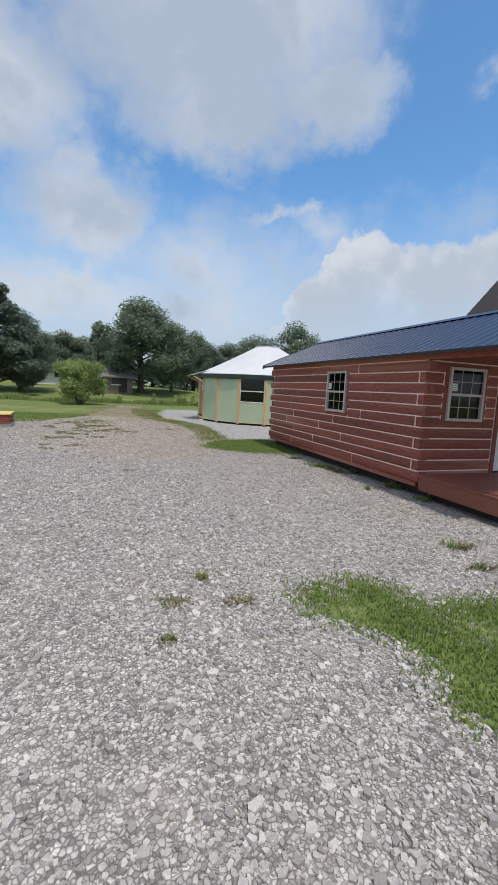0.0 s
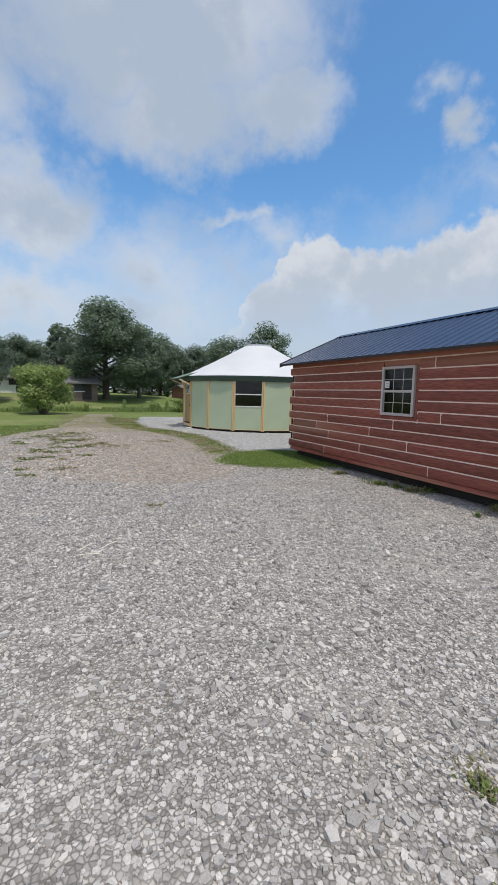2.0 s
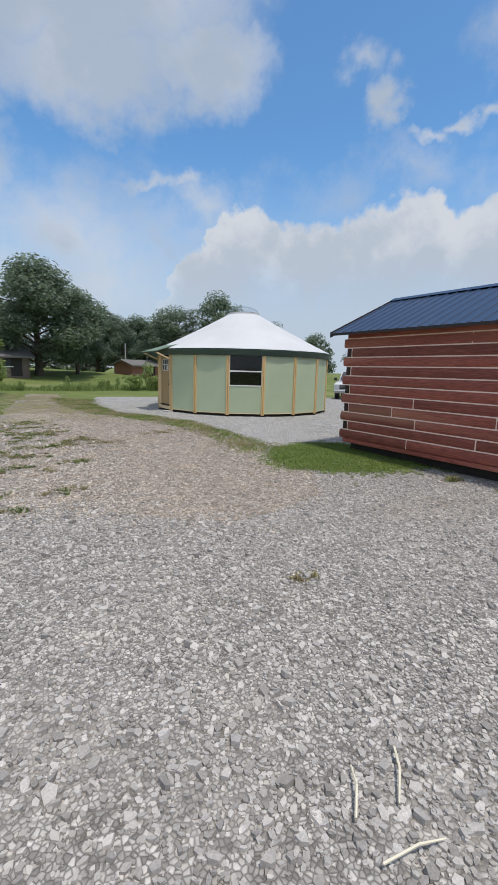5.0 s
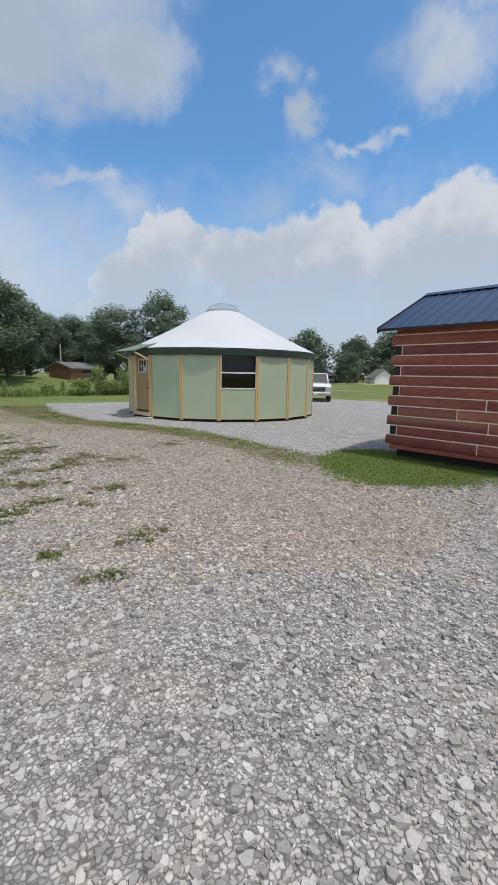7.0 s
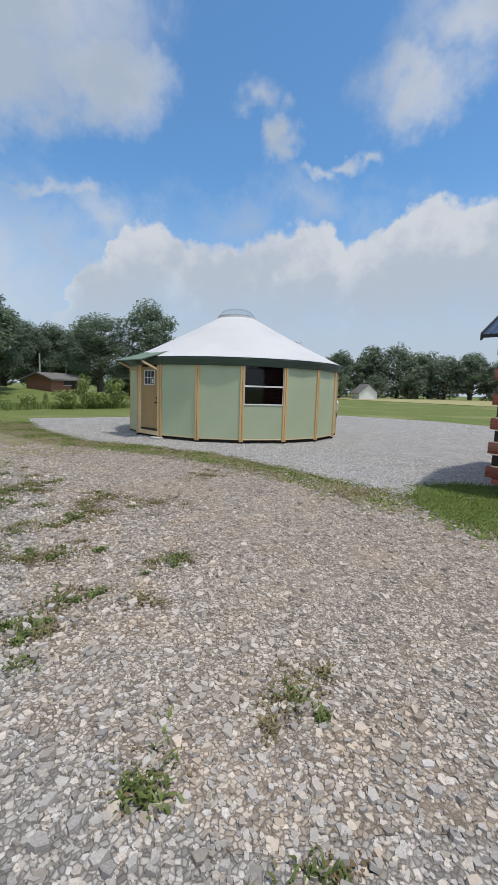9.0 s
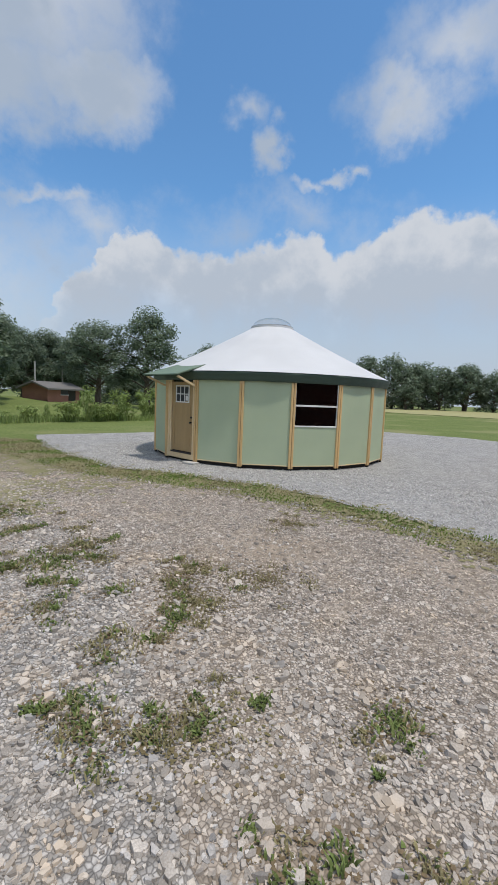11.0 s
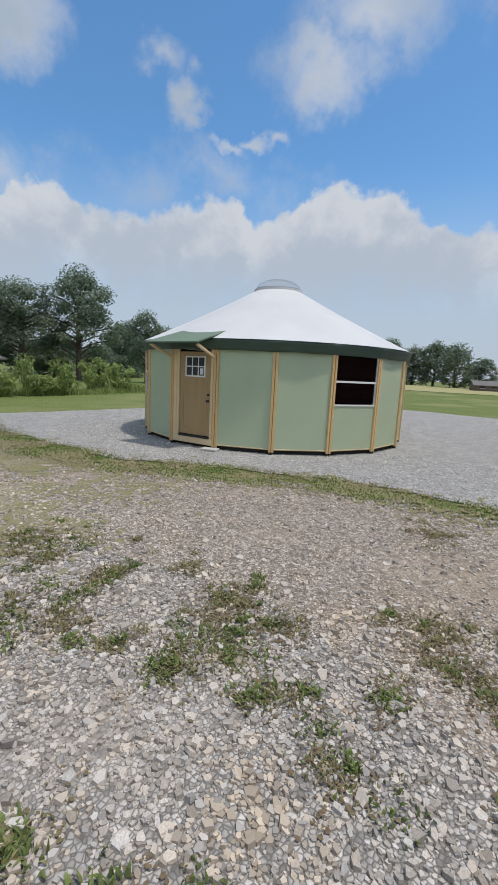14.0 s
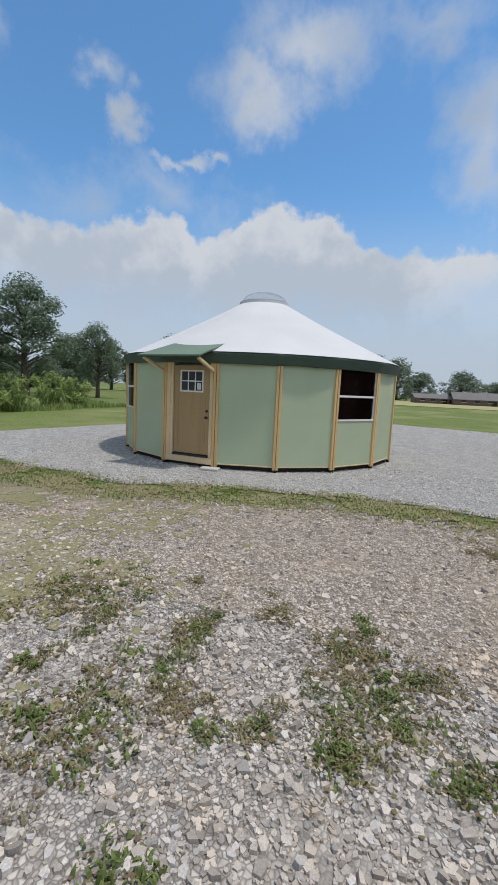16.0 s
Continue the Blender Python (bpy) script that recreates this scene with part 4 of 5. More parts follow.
def build_yurt_door(yurt, m, w):
    def add(name, b, mt, par, label="", bevel=0.004):
        ob = part(name, boxm(*b, bevel=bevel), mt, par, label)
        if par is yurt:
            ob.matrix_local = m
        return ob

    zs, zt = 0.30, 2.25
    d0, d1 = 0.24, w - 0.17
    add("threshold", (0.04, w - 0.04, -0.03, 0.06, 0.10, 0.245), M_PINEX, yurt, "pale pine sill board")
    add("threshold", (d0, d1, -0.045, 0.06, 0.245, 0.285), M_DARK, yurt)
    for x0, x1 in ((0.04, d0 - 0.015), (d1 + 0.015, w - 0.04)):
        add("door_jamb", (x0, x1, -0.02, 0.05, 0.245, zt + 0.06), M_PINEX, yurt, "pale pine door jamb")
        xs = x0 + (x1 - x0) * 0.55
        add("jamb_stop", (xs, xs + 0.02, -0.032, -0.02, 0.25, zt + 0.04), M_PINEX, yurt, "", 0.003)
    add("head_panel", (0.04, w - 0.04, -0.01, 0.05, zt + 0.06, 2.46), M_TANDOOR, yurt)
    door = add("door", (d0, d1, 0.015, 0.06, zs, zt), M_TANDOOR, yurt, "tan door with a six-pane window")
    c = (d0 + d1) / 2
    lw, lz0, lz1 = 0.27, 1.70, 2.12
    for b in ((c - lw - 0.03, c + lw + 0.03, -0.002, 0.02, lz1, lz1 + 0.03), (c - lw - 0.03, c + lw + 0.03, -0.002, 0.02, lz0 - 0.03, lz0), (c - lw - 0.03, c - lw, -0.002, 0.02, lz0, lz1), (c + lw, c + lw + 0.03, -0.002, 0.02, lz0, lz1)):
        part("light_frame", boxm(*b), M_WHITE, door)
    for i in (1, 2):
        x = c - lw + 2 * lw * i / 3
        part("muntin", boxm(x - 0.013, x + 0.013, 0.0, 0.012, lz0, lz1), M_WHITE, door)
    part("muntin", boxm(c - lw, c + lw, 0.001, 0.011, (lz0 + lz1) / 2 - 0.013, (lz0 + lz1) / 2 + 0.013), M_WHITE, door)
    for i in range(3):
        for j in range(2):
            x, z = c - lw + 2 * lw * i / 3, lz0 + (lz1 - lz0) / 2 * j
            part("pane", boxm(x + 0.013, x + 2 * lw / 3 - 0.013, 0.008, 0.0125, z + 0.013, z + (lz1 - lz0) / 2 - 0.013), M_SCREEN, door)
    part("label", boxm(c + lw - 0.13, c + lw - 0.03, 0.004, 0.007, lz0 + 0.03, lz0 + 0.17), M_PAPER, door, "white paper label")
    bm = bmesh.new()
    tube(bm, (d1 - 0.06, 0.015, 1.13), (d1 - 0.06, -0.045, 1.13), 0.02, 0.03, 10)
    part("knob", bm, M_BLACK, door, "black door knob")
    bm = bmesh.new()
    tube(bm, (d1 - 0.06, 0.014, 1.27), (d1 - 0.06, -0.01, 1.27), 0.028, 0.026, 10)
    part("deadbolt", bm, M_BLACK, door)
    # a slim raised border on the slab
    for b in ((d0 + 0.1, d1 - 0.1, 0.008, 0.0145, 1.58, 1.595), (d0 + 0.1, d1 - 0.1, 0.008, 0.0145, 0.45, 0.465), (d0 + 0.1, d0 + 0.115, 0.008, 0.0145, 0.465, 1.58), (d1 - 0.115, d1 - 0.1, 0.008, 0.0145, 0.465, 1.58)):
        part("moulding", boxm(*b), M_TANDOOR, door)


build_yurt()
tagged(part("paver", boxm(-0.2, 0.2, -0.12, 0.12, 0.0, 0.055, bevel=0.01), M_CONC, None), "pale concrete paver under the yurt's door post", "paver").matrix_world = pose(6.08, 21.62, 0.018, 0, 0, 100)

# ---- pickup ----


def build_truck():
    t = thing("pickup_truck", "white pickup truck with black grille parked on the pad", "truck", pose(20.25, 25.0, 0.02, 0, 0, -53))
    bm = prism([(-0.98, y, z) for y, z in [(0.0, 0.45), (0.0, 0.95), (0.08, 1.08), (1.3, 1.18), (5.5, 1.18), (5.55, 0.5), (1.5, 0.40)]], (1.96, 0, 0))
    bmesh.ops.bevel(bm, geom=bm.edges[:], offset=0.05, segments=2, affect="EDGES")
    part("body", bm, M_CARPAINT, t, "", True)
    bm = prism([(-0.86, 1.3, 1.16), (-0.76, 2.0, 1.83), (-0.76, 3.3, 1.86), (-0.86, 3.65, 1.16)], (1.72, 0, 0))
    for v in bm.verts:
        if v.co.z > 1.5:
            v.co.x = 0.74 if v.co.x > 0 else -0.74
    bmesh.ops.bevel(bm, geom=bm.edges[:], offset=0.03, segments=2, affect="EDGES")
    part("cab", bm, M_CARPAINT, t, "", True)
    part("windshield", prism([(-0.74, 1.37, 1.24), (0.74, 1.37, 1.24), (0.66, 1.93, 1.79), (-0.66, 1.93, 1.79)], (0, -0.02, 0.02)), M_SCREEN, t, "dark windshield")
    part("grille", boxm(-0.62, 0.62, -0.03, 0.05, 0.68, 0.98, bevel=0.02), M_BLACK, t, "black grille")
    for z in (0.76, 0.84, 0.91):
        part("grille_bar", boxm(-0.6, 0.6, -0.045, -0.028, z, z + 0.025), M_STEEL, t)
    part("bumper", boxm(-0.97, 0.97, -0.12, 0.1, 0.42, 0.62, bevel=0.04), M_STEEL, t, "chrome bumper")
    part("plate", boxm(-0.15, 0.15, -0.135, -0.12, 0.47, 0.57), M_PAPER, t)
    for s in (-1, 1):
        part("headlight", boxm(s * 0.8 - 0.16, s * 0.8 + 0.16, -0.02, 0.1, 0.76, 0.98, bevel=0.02), M_LAMP, t, "clear headlight")
        mir = part("mirror", boxm(s * 1.1 - 0.1, s * 1.1 + 0.1, 1.5, 1.6, 1.22, 1.42, bevel=0.03), M_BLACK, t, "black wing mirror")
        part("mirror_arm", boxm(min(s * 0.84, s * 1.02), max(s * 0.84, s * 1.02), 1.53, 1.58, 1.24, 1.28), M_BLACK, mir)
        for y in (0.95, 4.5):
            w = part("wheel", tube(bmesh.new(), (s * 0.74, y, 0.38), (s * 0.99, y, 0.38), 0.38, 0.38, 24), M_RUBBER, t, "black tyre")
            part("rim", tube(bmesh.new(), (s * 0.98, y, 0.38), (s * 1.0, y, 0.38), 0.24, 0.22, 16), M_STEEL, w)


build_truck()

# ---- stack of timber on a pallet ----


def build_stack():
    st = thing("timber_stack", "low stack of stained boards with yellow top board on pallet", "timber stack", pose(-2.05, 16.1, 0.012, 0, 0, 4))
    for k in range(3):
        part("pallet_board", boxm(-2.4, 0, 0.1 + k * 0.5, 0.25 + k * 0.5, 0.0, 0.16, bevel=0.006), M_CONC, st, "grey weathered pallet board")
    for k in range(4):
        for j in range(3):
            part("board", boxm(-2.3 - 0.04 * j, -0.02 - 0.03 * ((k + j) % 2), 0.06 + j * 0.42, 0.46 + j * 0.42, 0.165 + k * 0.075, 0.228 + k * 0.075, bevel=0.008), M_LOG, st)
    part("top_board", boxm(-2.3, 0.0, 0.03, 1.34, 0.47, 0.53, bevel=0.008), M_YELLOW, st, "yellow top board")


build_stack()

# ---- trees ----


def leaf_cloud(rng, centres, radii, count, size, flat=0.5):
    """Small bent leaves over and in a set of lobes, as arrays."""
    pick = rng.choice(len(centres), count, p=radii ** 2 / (radii ** 2).sum())
    d = rng.normal(size=(count, 3))
    d /= np.linalg.norm(d, axis=1)[:, None]
    depth = np.clip(rng.normal(0.85, 0.27, count), 0.1, 1.2)
    pos = centres[pick] + d * (radii[pick] * depth)[:, None] * np.array([1, 1, 0.8])
    nrm = d * 0.7 + rng.normal(size=(count, 3)) * 0.5 + np.array([0, 0, 0.75])
    nrm /= np.linalg.norm(nrm, axis=1)[:, None]
    t = np.cross(nrm, rng.normal(size=(count, 3)))
    t /= np.linalg.norm(t, axis=1)[:, None] + 1e-9
    b = np.cross(nrm, t)
    s = (size * rng.uniform(0.5, 1.3, count))[:, None]
    v = np.stack([pos - t * s, pos - b * s * flat + nrm * s * 0.15, pos + t * s, pos + b * s * flat + nrm * s * 0.15], 1).reshape(-1, 3)
    return v, np.arange(count * 4).reshape(-1, 4)


def tree_mesh(seed, h, w, leaves, size, kind):
    """Trunk with limbs, and a crown. kind: round, open, tall or pine."""
    rng = np.random.default_rng(seed)
    bm = bmesh.new()
    tr = 0.028 * h
    base = {"round": 0.05, "open": 0.14, "tall": 0.2, "pine": 0.06}[kind]
    top = Vector((rng.normal() * 0.03 * h, rng.normal() * 0.03 * h, h * (0.9 if kind == "pine" else 0.66)))
    pts = [Vector((0, 0, -0.3)), Vector((0, 0, h * base)), top * 0.6 + Vector((0, 0, 0.03 * h)), top]
    for i in range(3):
        tube(bm, pts[i], pts[i + 1], tr * (1.25, 0.9, 0.55)[i], tr * (0.9, 0.55, 0.15)[i], 8)
    cs, rs = [], []
    n = {"round": 34, "open": 30, "tall": 16, "pine": 40}[kind]
    for i in range(n):
        u = (i + 0.5) / n
        a = i * 2.4 + rng.uniform(-0.5, 0.5)
        if kind == "pine":
            z = h * (base + 0.06 + (1 - base - 0.08) * u)
            reach = 0.5 * w * (1 - u) ** 0.8 * rng.uniform(0.55, 1.1)
            r = 0.085 * w * (1.3 - 0.7 * u)
        else:
            z = h * (base + 0.12 + (0.86 - base - 0.12) * u)
            prof = math.sin(math.pi * (0.18 + 0.74 * u)) ** 0.7
            reach = 0.36 * w * prof * rng.uniform(0.6, 1.15)
            r = w * rng.uniform(0.07, 0.15) * (1.1 if kind == "round" else 0.85)
        c = Vector((reach * math.cos(a), reach * math.sin(a), z))
        cs.append(c)
        rs.append(r)
        start = Vector((0, 0, max(h * base, min(z - 0.1 * h, h * 0.62))))
        mid = start.lerp(c, 0.5) + Vector((0, 0, 0.02 * h))
        tube(bm, start, mid, tr * 0.34, tr * 0.22, 5)
        tube(bm, mid, c, tr * 0.22, tr * 0.06, 5)
    if kind != "pine":
        cs.append(Vector((0, 0, h * 0.88)))
        rs.append(0.16 * w)
        cs.append(Vector((0, 0, h * 0.6)))
        rs.append(0.22 * w)
    v, f = leaf_cloud(rng, np.array(cs), np.array(rs), leaves, size)
    return mesh_of(bm, "trunk"), arrays_mesh("crown", v, f)


TREES = {}


def tree(kind, x, y, h, w, label, leaf, turn=0, seed=1, leaves=6500, size=0.26, group="", name="tree", sunk=0.0):
    far = bool(group)
    key = (kind, seed, far)
    if key not in TREES:
        TREES[key] = tree_mesh(seed, 10.0, 8.0, 4200 if far else int(leaves * (1.5 if kind == "open" else 2.1)), 0.235 if far else size * 0.56, kind)
    tm, cm = TREES[key]
    t = thing(name, label, "tree", pose(x, y, float(rise(x, y)) - sunk, 0, 0, turn), group)
    t.scale = (w / 8.0, w / 8.0, h / 10.0)
    part("trunk", tm, M_BARK, t)
    c = cm.copy() if cm.materials and cm.materials[0] is not leaf else cm
    if c is not cm:
        c.materials.clear()
    part("crown", c, leaf, t)
    return t


BROAD = "broad dark green leafy tree at the field's edge"
tree("round", 5.5, 50.5, 10.9, 11.8, "large broad dark green maple with dense round crown", M_LEAF, 30, 1, 10000, 0.25)
tree("round", 9.4, 52.5, 8.6, 6.5, BROAD, M_LEAF, 100, 1)
tree("pine", -9.0, 46.0, 11.3, 10.5, "large dark spruce with drooping limbs", M_NEEDLE, 0, 2, 11000, 0.26)
tree("round", -6.6, 47.5, 8.2, 7.0, BROAD, M_NEEDLE, 60, 1)
tree("pine", -17.5, 47.0, 11.5, 10.0, "large dark spruce with drooping limbs", M_NEEDLE, 130, 2)
tree("round", -3.4, 58.0, 6.8, 6.5, BROAD, M_LEAF, 200, 3, 9000, 0.28)
tree("pine", 0.8, 61.0, 8.6, 6.5, "slim ragged dark pine behind the shed", M_NEEDLE, 40, 4, 7000, 0.28)
tree("open", 3.0, 62.0, 8.2, 6.5, BROAD, M_LEAF, 250, 5, 7500, 0.24)
tree("round", 16.4, 62.0, 7.6, 5.5, BROAD, M_LEAF, 10, 3)
tree("round", 20.5, 66.0, 8.6, 8.0, BROAD, M_LEAF, 75, 1)
tree("open", 21.7, 55.5, 9.0, 9.5, BROAD, M_LEAF, 140, 5)
tree("open", 26.2, 53.0, 11.2, 9.8, "tall open-crowned oak with light showing through", M_LEAF, 0, 6, 6500, 0.25)
tree("open", 34.5, 52.0, 8.4, 6.4, "small upright oak beside the weeds", M_LEAF, 60, 5)
tree("round", 29.5, 62.0, 5.2, 6.5, BROAD, M_LEAF, 200, 3)
tree("round", 36.5, 63.0, 4.4, 7.0, BROAD, M_LEAF, 20, 3)
tree("round", 15.0, 66.0, 9.5, 8.5, BROAD, M_LEAF, 300, 3)
tree("round", 25.5, 68.0, 9.0, 9.0, BROAD, M_LEAF, 330, 1)
FAR = "distant dark green tree in the tree line"
for i, (x, y, h, w) in enumerate([(78, 72, 11.5, 11), (86, 78, 11.0, 11), (83, 64, 6.8, 7.0), (93, 68, 10.5, 11), (100, 74, 10.5, 12), (104, 66, 12.5, 12), (108, 60, 13.0, 12), (112, 56, 11, 11), (114, 50, 10.5, 11),
                                  (116, 44, 11.0, 11), (118, 38, 9.5, 10), (119, 33, 10.5, 10), (112, 27, 9.8, 10), (115, 22, 6.8, 8), (110, 12.6, 7.0, 10), (114, 5.2, 4.8, 8), (118, -1, 6, 8), (72, 84, 10, 10), (64, 88, 10, 10),
                                  (110, 70, 11, 10), (120, 56, 12, 11), (122, 46, 11, 11), (99, 62, 5.5, 7), (105, 55, 6.0, 8)]):
    kind, seed = [("round", 3), ("open", 5), ("round", 1), ("open", 6)][i % 4]
    tree(kind, x, y, h * 1.3, w * 1.15, FAR, M_LEAF, 47 * i, seed, group="far tree line", sunk=0.16 * h)

for i in range(20):
    x, y = -52 + 5.6 * i + 1.5 * math.sin(i * 7), 84 + 6 * math.sin(i * 3.1) - 0.10 * abs(i - 9) ** 2
    tree(["round", "open"][i % 2], x, y, 9.5 + 2.0 * math.sin(i * 5), 10.5, FAR, M_LEAF, 61 * i, [3, 5][i % 2], group="far tree line", sunk=2.0)

# ---- bush, weeds along the old fence ----


def bush_mesh(seed, h, w, leaves, size):
    rng = np.random.default_rng(seed)
    bm = bmesh.new()
    cs, rs = [], []
    for i in range(16):
        a, u = i * 2.4, rng.uniform(0.25, 0.85)
        reach = 0.5 * w * rng.uniform(0.3, 0.95) * math.sin(math.pi * (0.25 + 0.6 * u))
        c = Vector((reach * math.cos(a), reach * math.sin(a), h * u))
        tube(bm, (c.x * 0.1, c.y * 0.1, -0.05), c, 0.03, 0.008, 5)
        cs.append(c)
        rs.append(w * rng.uniform(0.10, 0.19))
    v, f = leaf_cloud(rng, np.array(cs), np.array(rs), leaves, size, 0.35)
    v[:, 2] = np.maximum(v[:, 2], 0.02)
    return mesh_of(bm, "woody_base"), arrays_mesh("foliage", v, f)


def bush(meshes, x, y, sx, sz, turn, leaf, label, name="bush", group="", stems=None):
    t = thing(name, label, "bush", pose(x, y, float(rise(x, y)), 0, 0, turn), group)
    t.scale = (sx, sx, sz)
    tagged(part("woody_base", meshes[0], stems or M_BARK, t), kind="stuff")
    part("foliage", meshes[1], leaf, t)


BIG = bush_mesh(11, 3.4, 3.6, 9000, 0.11)
bush(BIG, -0.5, 34.6, 1.2, 1.15, 0, M_LEAF_PALE, "rounded bright green willow bush on the lawn")
WEED = [bush_mesh(21 + k, 1.5, 1.5, 420, 0.12) for k in range(3)]
rng = np.random.default_rng(5)
spots = [(2.6, 38.2, .5), (4.2, 38.6, .45), (5.6, 38.4, .6), (7.0, 38.9, .5), (7.9, 38.0, .9), (9.2, 38.4, .6), (10.2, 37.8, 1.05), (10.8, 38.3, 1.1), (11.5, 37.8, 1.25), (12.3, 38.0, 1.1), (12.9, 38.4, .85), (13.6, 37.9, 1.2),
         (14.4, 38.3, 1.15), (15.9, 38.4, 1.1), (16.8, 38.9, 1.35), (17.6, 39.1, 1.1), (18.5, 39.2, 1.3), (19.3, 39.4, 1.25), (20.1, 39.6, 1.0)]
for i, (x, y, s) in enumerate(spots):
    bush(WEED[i % 3], x, y, s * (0.8 + 0.35 * math.sin(i * 2.3)), s * (0.95 + 0.3 * math.sin(i * 4.1)), 67 * i, M_LEAF_PALE, "tall leafy weed clump along the field's edge", "weed_clump", "weeds along the old fence", M_LEAF_PALE)

# ---- far houses ----


def house(name, x, y, turn, length, depth, wall_h, roof_h, wall_mat, label, windows=3):
    h = thing(name, label, "house", pose(x, y, float(rise(x, y)), 0, 0, turn))
    l, d = length / 2, depth / 2
    for y0, y1 in ((-d, -d + 0.2), (d - 0.2, d)):
        part("wall", boxm(-l, l, y0, y1, -0.3, wall_h), wall_mat, h)
    for x0 in (-l + 0.003, l - 0.203):
        part("gable_wall", prism([(x0, -d + 0.2, -0.3), (x0, d - 0.2, -0.3), (x0, d - 0.2, wall_h), (x0, 0, wall_h + roof_h - 0.12), (x0, -d + 0.2, wall_h)], (0.2, 0, 0)), wall_mat, h)
    for s in (-1, 1):
        e = d + 0.45
        ze = wall_h - 0.45 * roof_h / d
        part("roof", prism([(-l - 0.35, 0, wall_h + roof_h), (-l - 0.35, s * e, ze), (-l - 0.35, s * e, ze - 0.14), (-l - 0.35, 0, wall_h + roof_h - 0.14)], (length + 0.7, 0, 0)), M_SHINGLE, h)
    for k in range(windows):
        wx = -l + length * (k + 0.7) / (windows + 0.4)
        win = part("window", boxm(wx - 0.45, wx + 0.45, -d - 0.03, -d - 0.004, wall_h * 0.45, wall_h * 0.85), M_SCREEN, h)
        part("frame", boxm(wx - 0.52, wx + 0.52, -d - 0.05, -d - 0.03, wall_h * 0.85, wall_h * 0.89), M_WHITE, win)
        part("sill", boxm(wx - 0.52, wx + 0.52, -d - 0.06, -d - 0.03, wall_h * 0.41, wall_h * 0.45), M_WHITE, win)
    part("door", boxm(l - 1.5, l - 0.6, -d - 0.03, -d - 0.004, 0.0, min(2.05, wall_h * 0.9)), M_DARK, h)
    return h


house("house", 16.6, 55.0, 20, 4.0, 3.2, 1.3, 0.5, M_BRICK, "low red-brick outbuilding with a shallow grey roof", 1)
house("house", 2.4, 50.0, 8, 3.6, 3.5, 1.9, 0.75, M_SHED, "small brown shed with an open porch under dark trees", 1)
house("house", -5.2, 58.0, 5, 6.0, 4.5, 1.8, 0.9, M_SIDING, "pale grey farmhouse behind the bush", 2)
house("house", 86.8, 58.0, 52, 4.4, 4.2, 1.7, 1.7, M_SIDING, "small white gabled house far across the field", 1)
house("house", 80.5, 70.0, -40, 9.0, 4.0, 2.0, 0.7, M_SHINGLE, "long low grey barn before the tree line", 2)
house("house", 99.0, 19.0, -75, 7.0, 5.0, 1.3, 0.8, M_SHED, "low brown brick house across the hay field", 3)
house("house", 98.5, 10.6, -80, 8.5, 6.0, 1.4, 1.3, M_SHED, "brown brick house with a grey hipped roof", 3)
for x, y, hh in ((16.4, 58.5, 3.6), (19.0, 58.0, 3.4)):
    bm = bmesh.new()
    tube(bm, (0, 0, -0.2), (0, 0, hh + 0.2), 0.09, 0.07, 8)
    tagged(part("utility_pole", bm, M_CONC, None), "weathered grey pole behind the brick outbuilding", "pole", "poles").matrix_world = pose(x, y, float(rise(x, y)))

# ---- straw stems on the drive ----
for x0, y0, x1, y1 in STEMS:
    bm = bmesh.new()
    tube(bm, (x0, y0, 0.045), ((x0 + x1) / 2 + 0.02, (y0 + y1) / 2, 0.06), 0.006, 0.006, 5)
    tube(bm, ((x0 + x1) / 2 + 0.02, (y0 + y1) / 2, 0.06), (x1, y1, 0.045), 0.006, 0.004, 5)
    tagged(part("dry_stem", bm, M_STRAW, None), "long dry straw-coloured stem lying on the gravel", "stem", "dry stems")

# ---- loose gravel ----


def stones(name, rng, x, y, size, z, mat, label):
    """Angular flattened stones, all different, lying about."""
    n = len(x)
    # five-cornered chips: an uneven foot, a smaller uneven top
    ang = np.arange(5) * 1.2566 + rng.uniform(-0.35, 0.35, (n, 5))
    rad = rng.uniform(0.38, 0.62, (n, 5))
    top = rng.uniform(0.78, 0.98, (n, 1)) * rng.uniform(0.9, 1.08, (n, 5))
    X0 = np.concatenate([rad * np.cos(ang), rad * top * np.cos(ang)], 1)
    Y0 = np.concatenate([rad * np.sin(ang), rad * top * np.sin(ang)], 1) * rng.uniform(0.6, 1.0, (n, 1))
    hgt = rng.uniform(0.15, 0.40, (n, 1))
    Z0 = np.concatenate([np.full((n, 5), -0.2), hgt * rng.uniform(0.75, 1.1, (n, 5))], 1)
    Z0 = Z0 + X0 * rng.normal(0, 0.25, (n, 1)) + Y0 * rng.normal(0, 0.25, (n, 1))
    sc = (size * 1.25)[:, None]
    a = rng.uniform(0, 6.283, (n, 1))
    X = (X0 * np.cos(a) - Y0 * np.sin(a)) * sc + x[:, None]
    Y = (X0 * np.sin(a) + Y0 * np.cos(a)) * sc + y[:, None]
    Z = Z0 * sc + z[:, None]
    tris = [(5, 6, 7), (5, 7, 8), (5, 8, 9)]
    for q in range(5):
        r = (q + 1) % 5
        tris += [(q, r, 5 + r), (q, 5 + r, 5 + q)]
    f = (np.array(tris)[None] + 10 * np.arange(n)[:, None, None]).reshape(-1, 3)
    ob = part(name, arrays_mesh(name, np.stack([X, Y, Z], -1).reshape(-1, 3), f), mat, None)
    tagged(ob, label, "gravel", kind="stuff")


def patches(x, y, scale, lo, hi, seed):
    """A smooth 0..1 mask of blotches."""
    out = np.array([noise.noise(Vector((float(a) * scale, float(b) * scale, seed))) for a, b in zip(x, y)])
    return np.clip((out - lo) / (hi - lo), 0, 1)


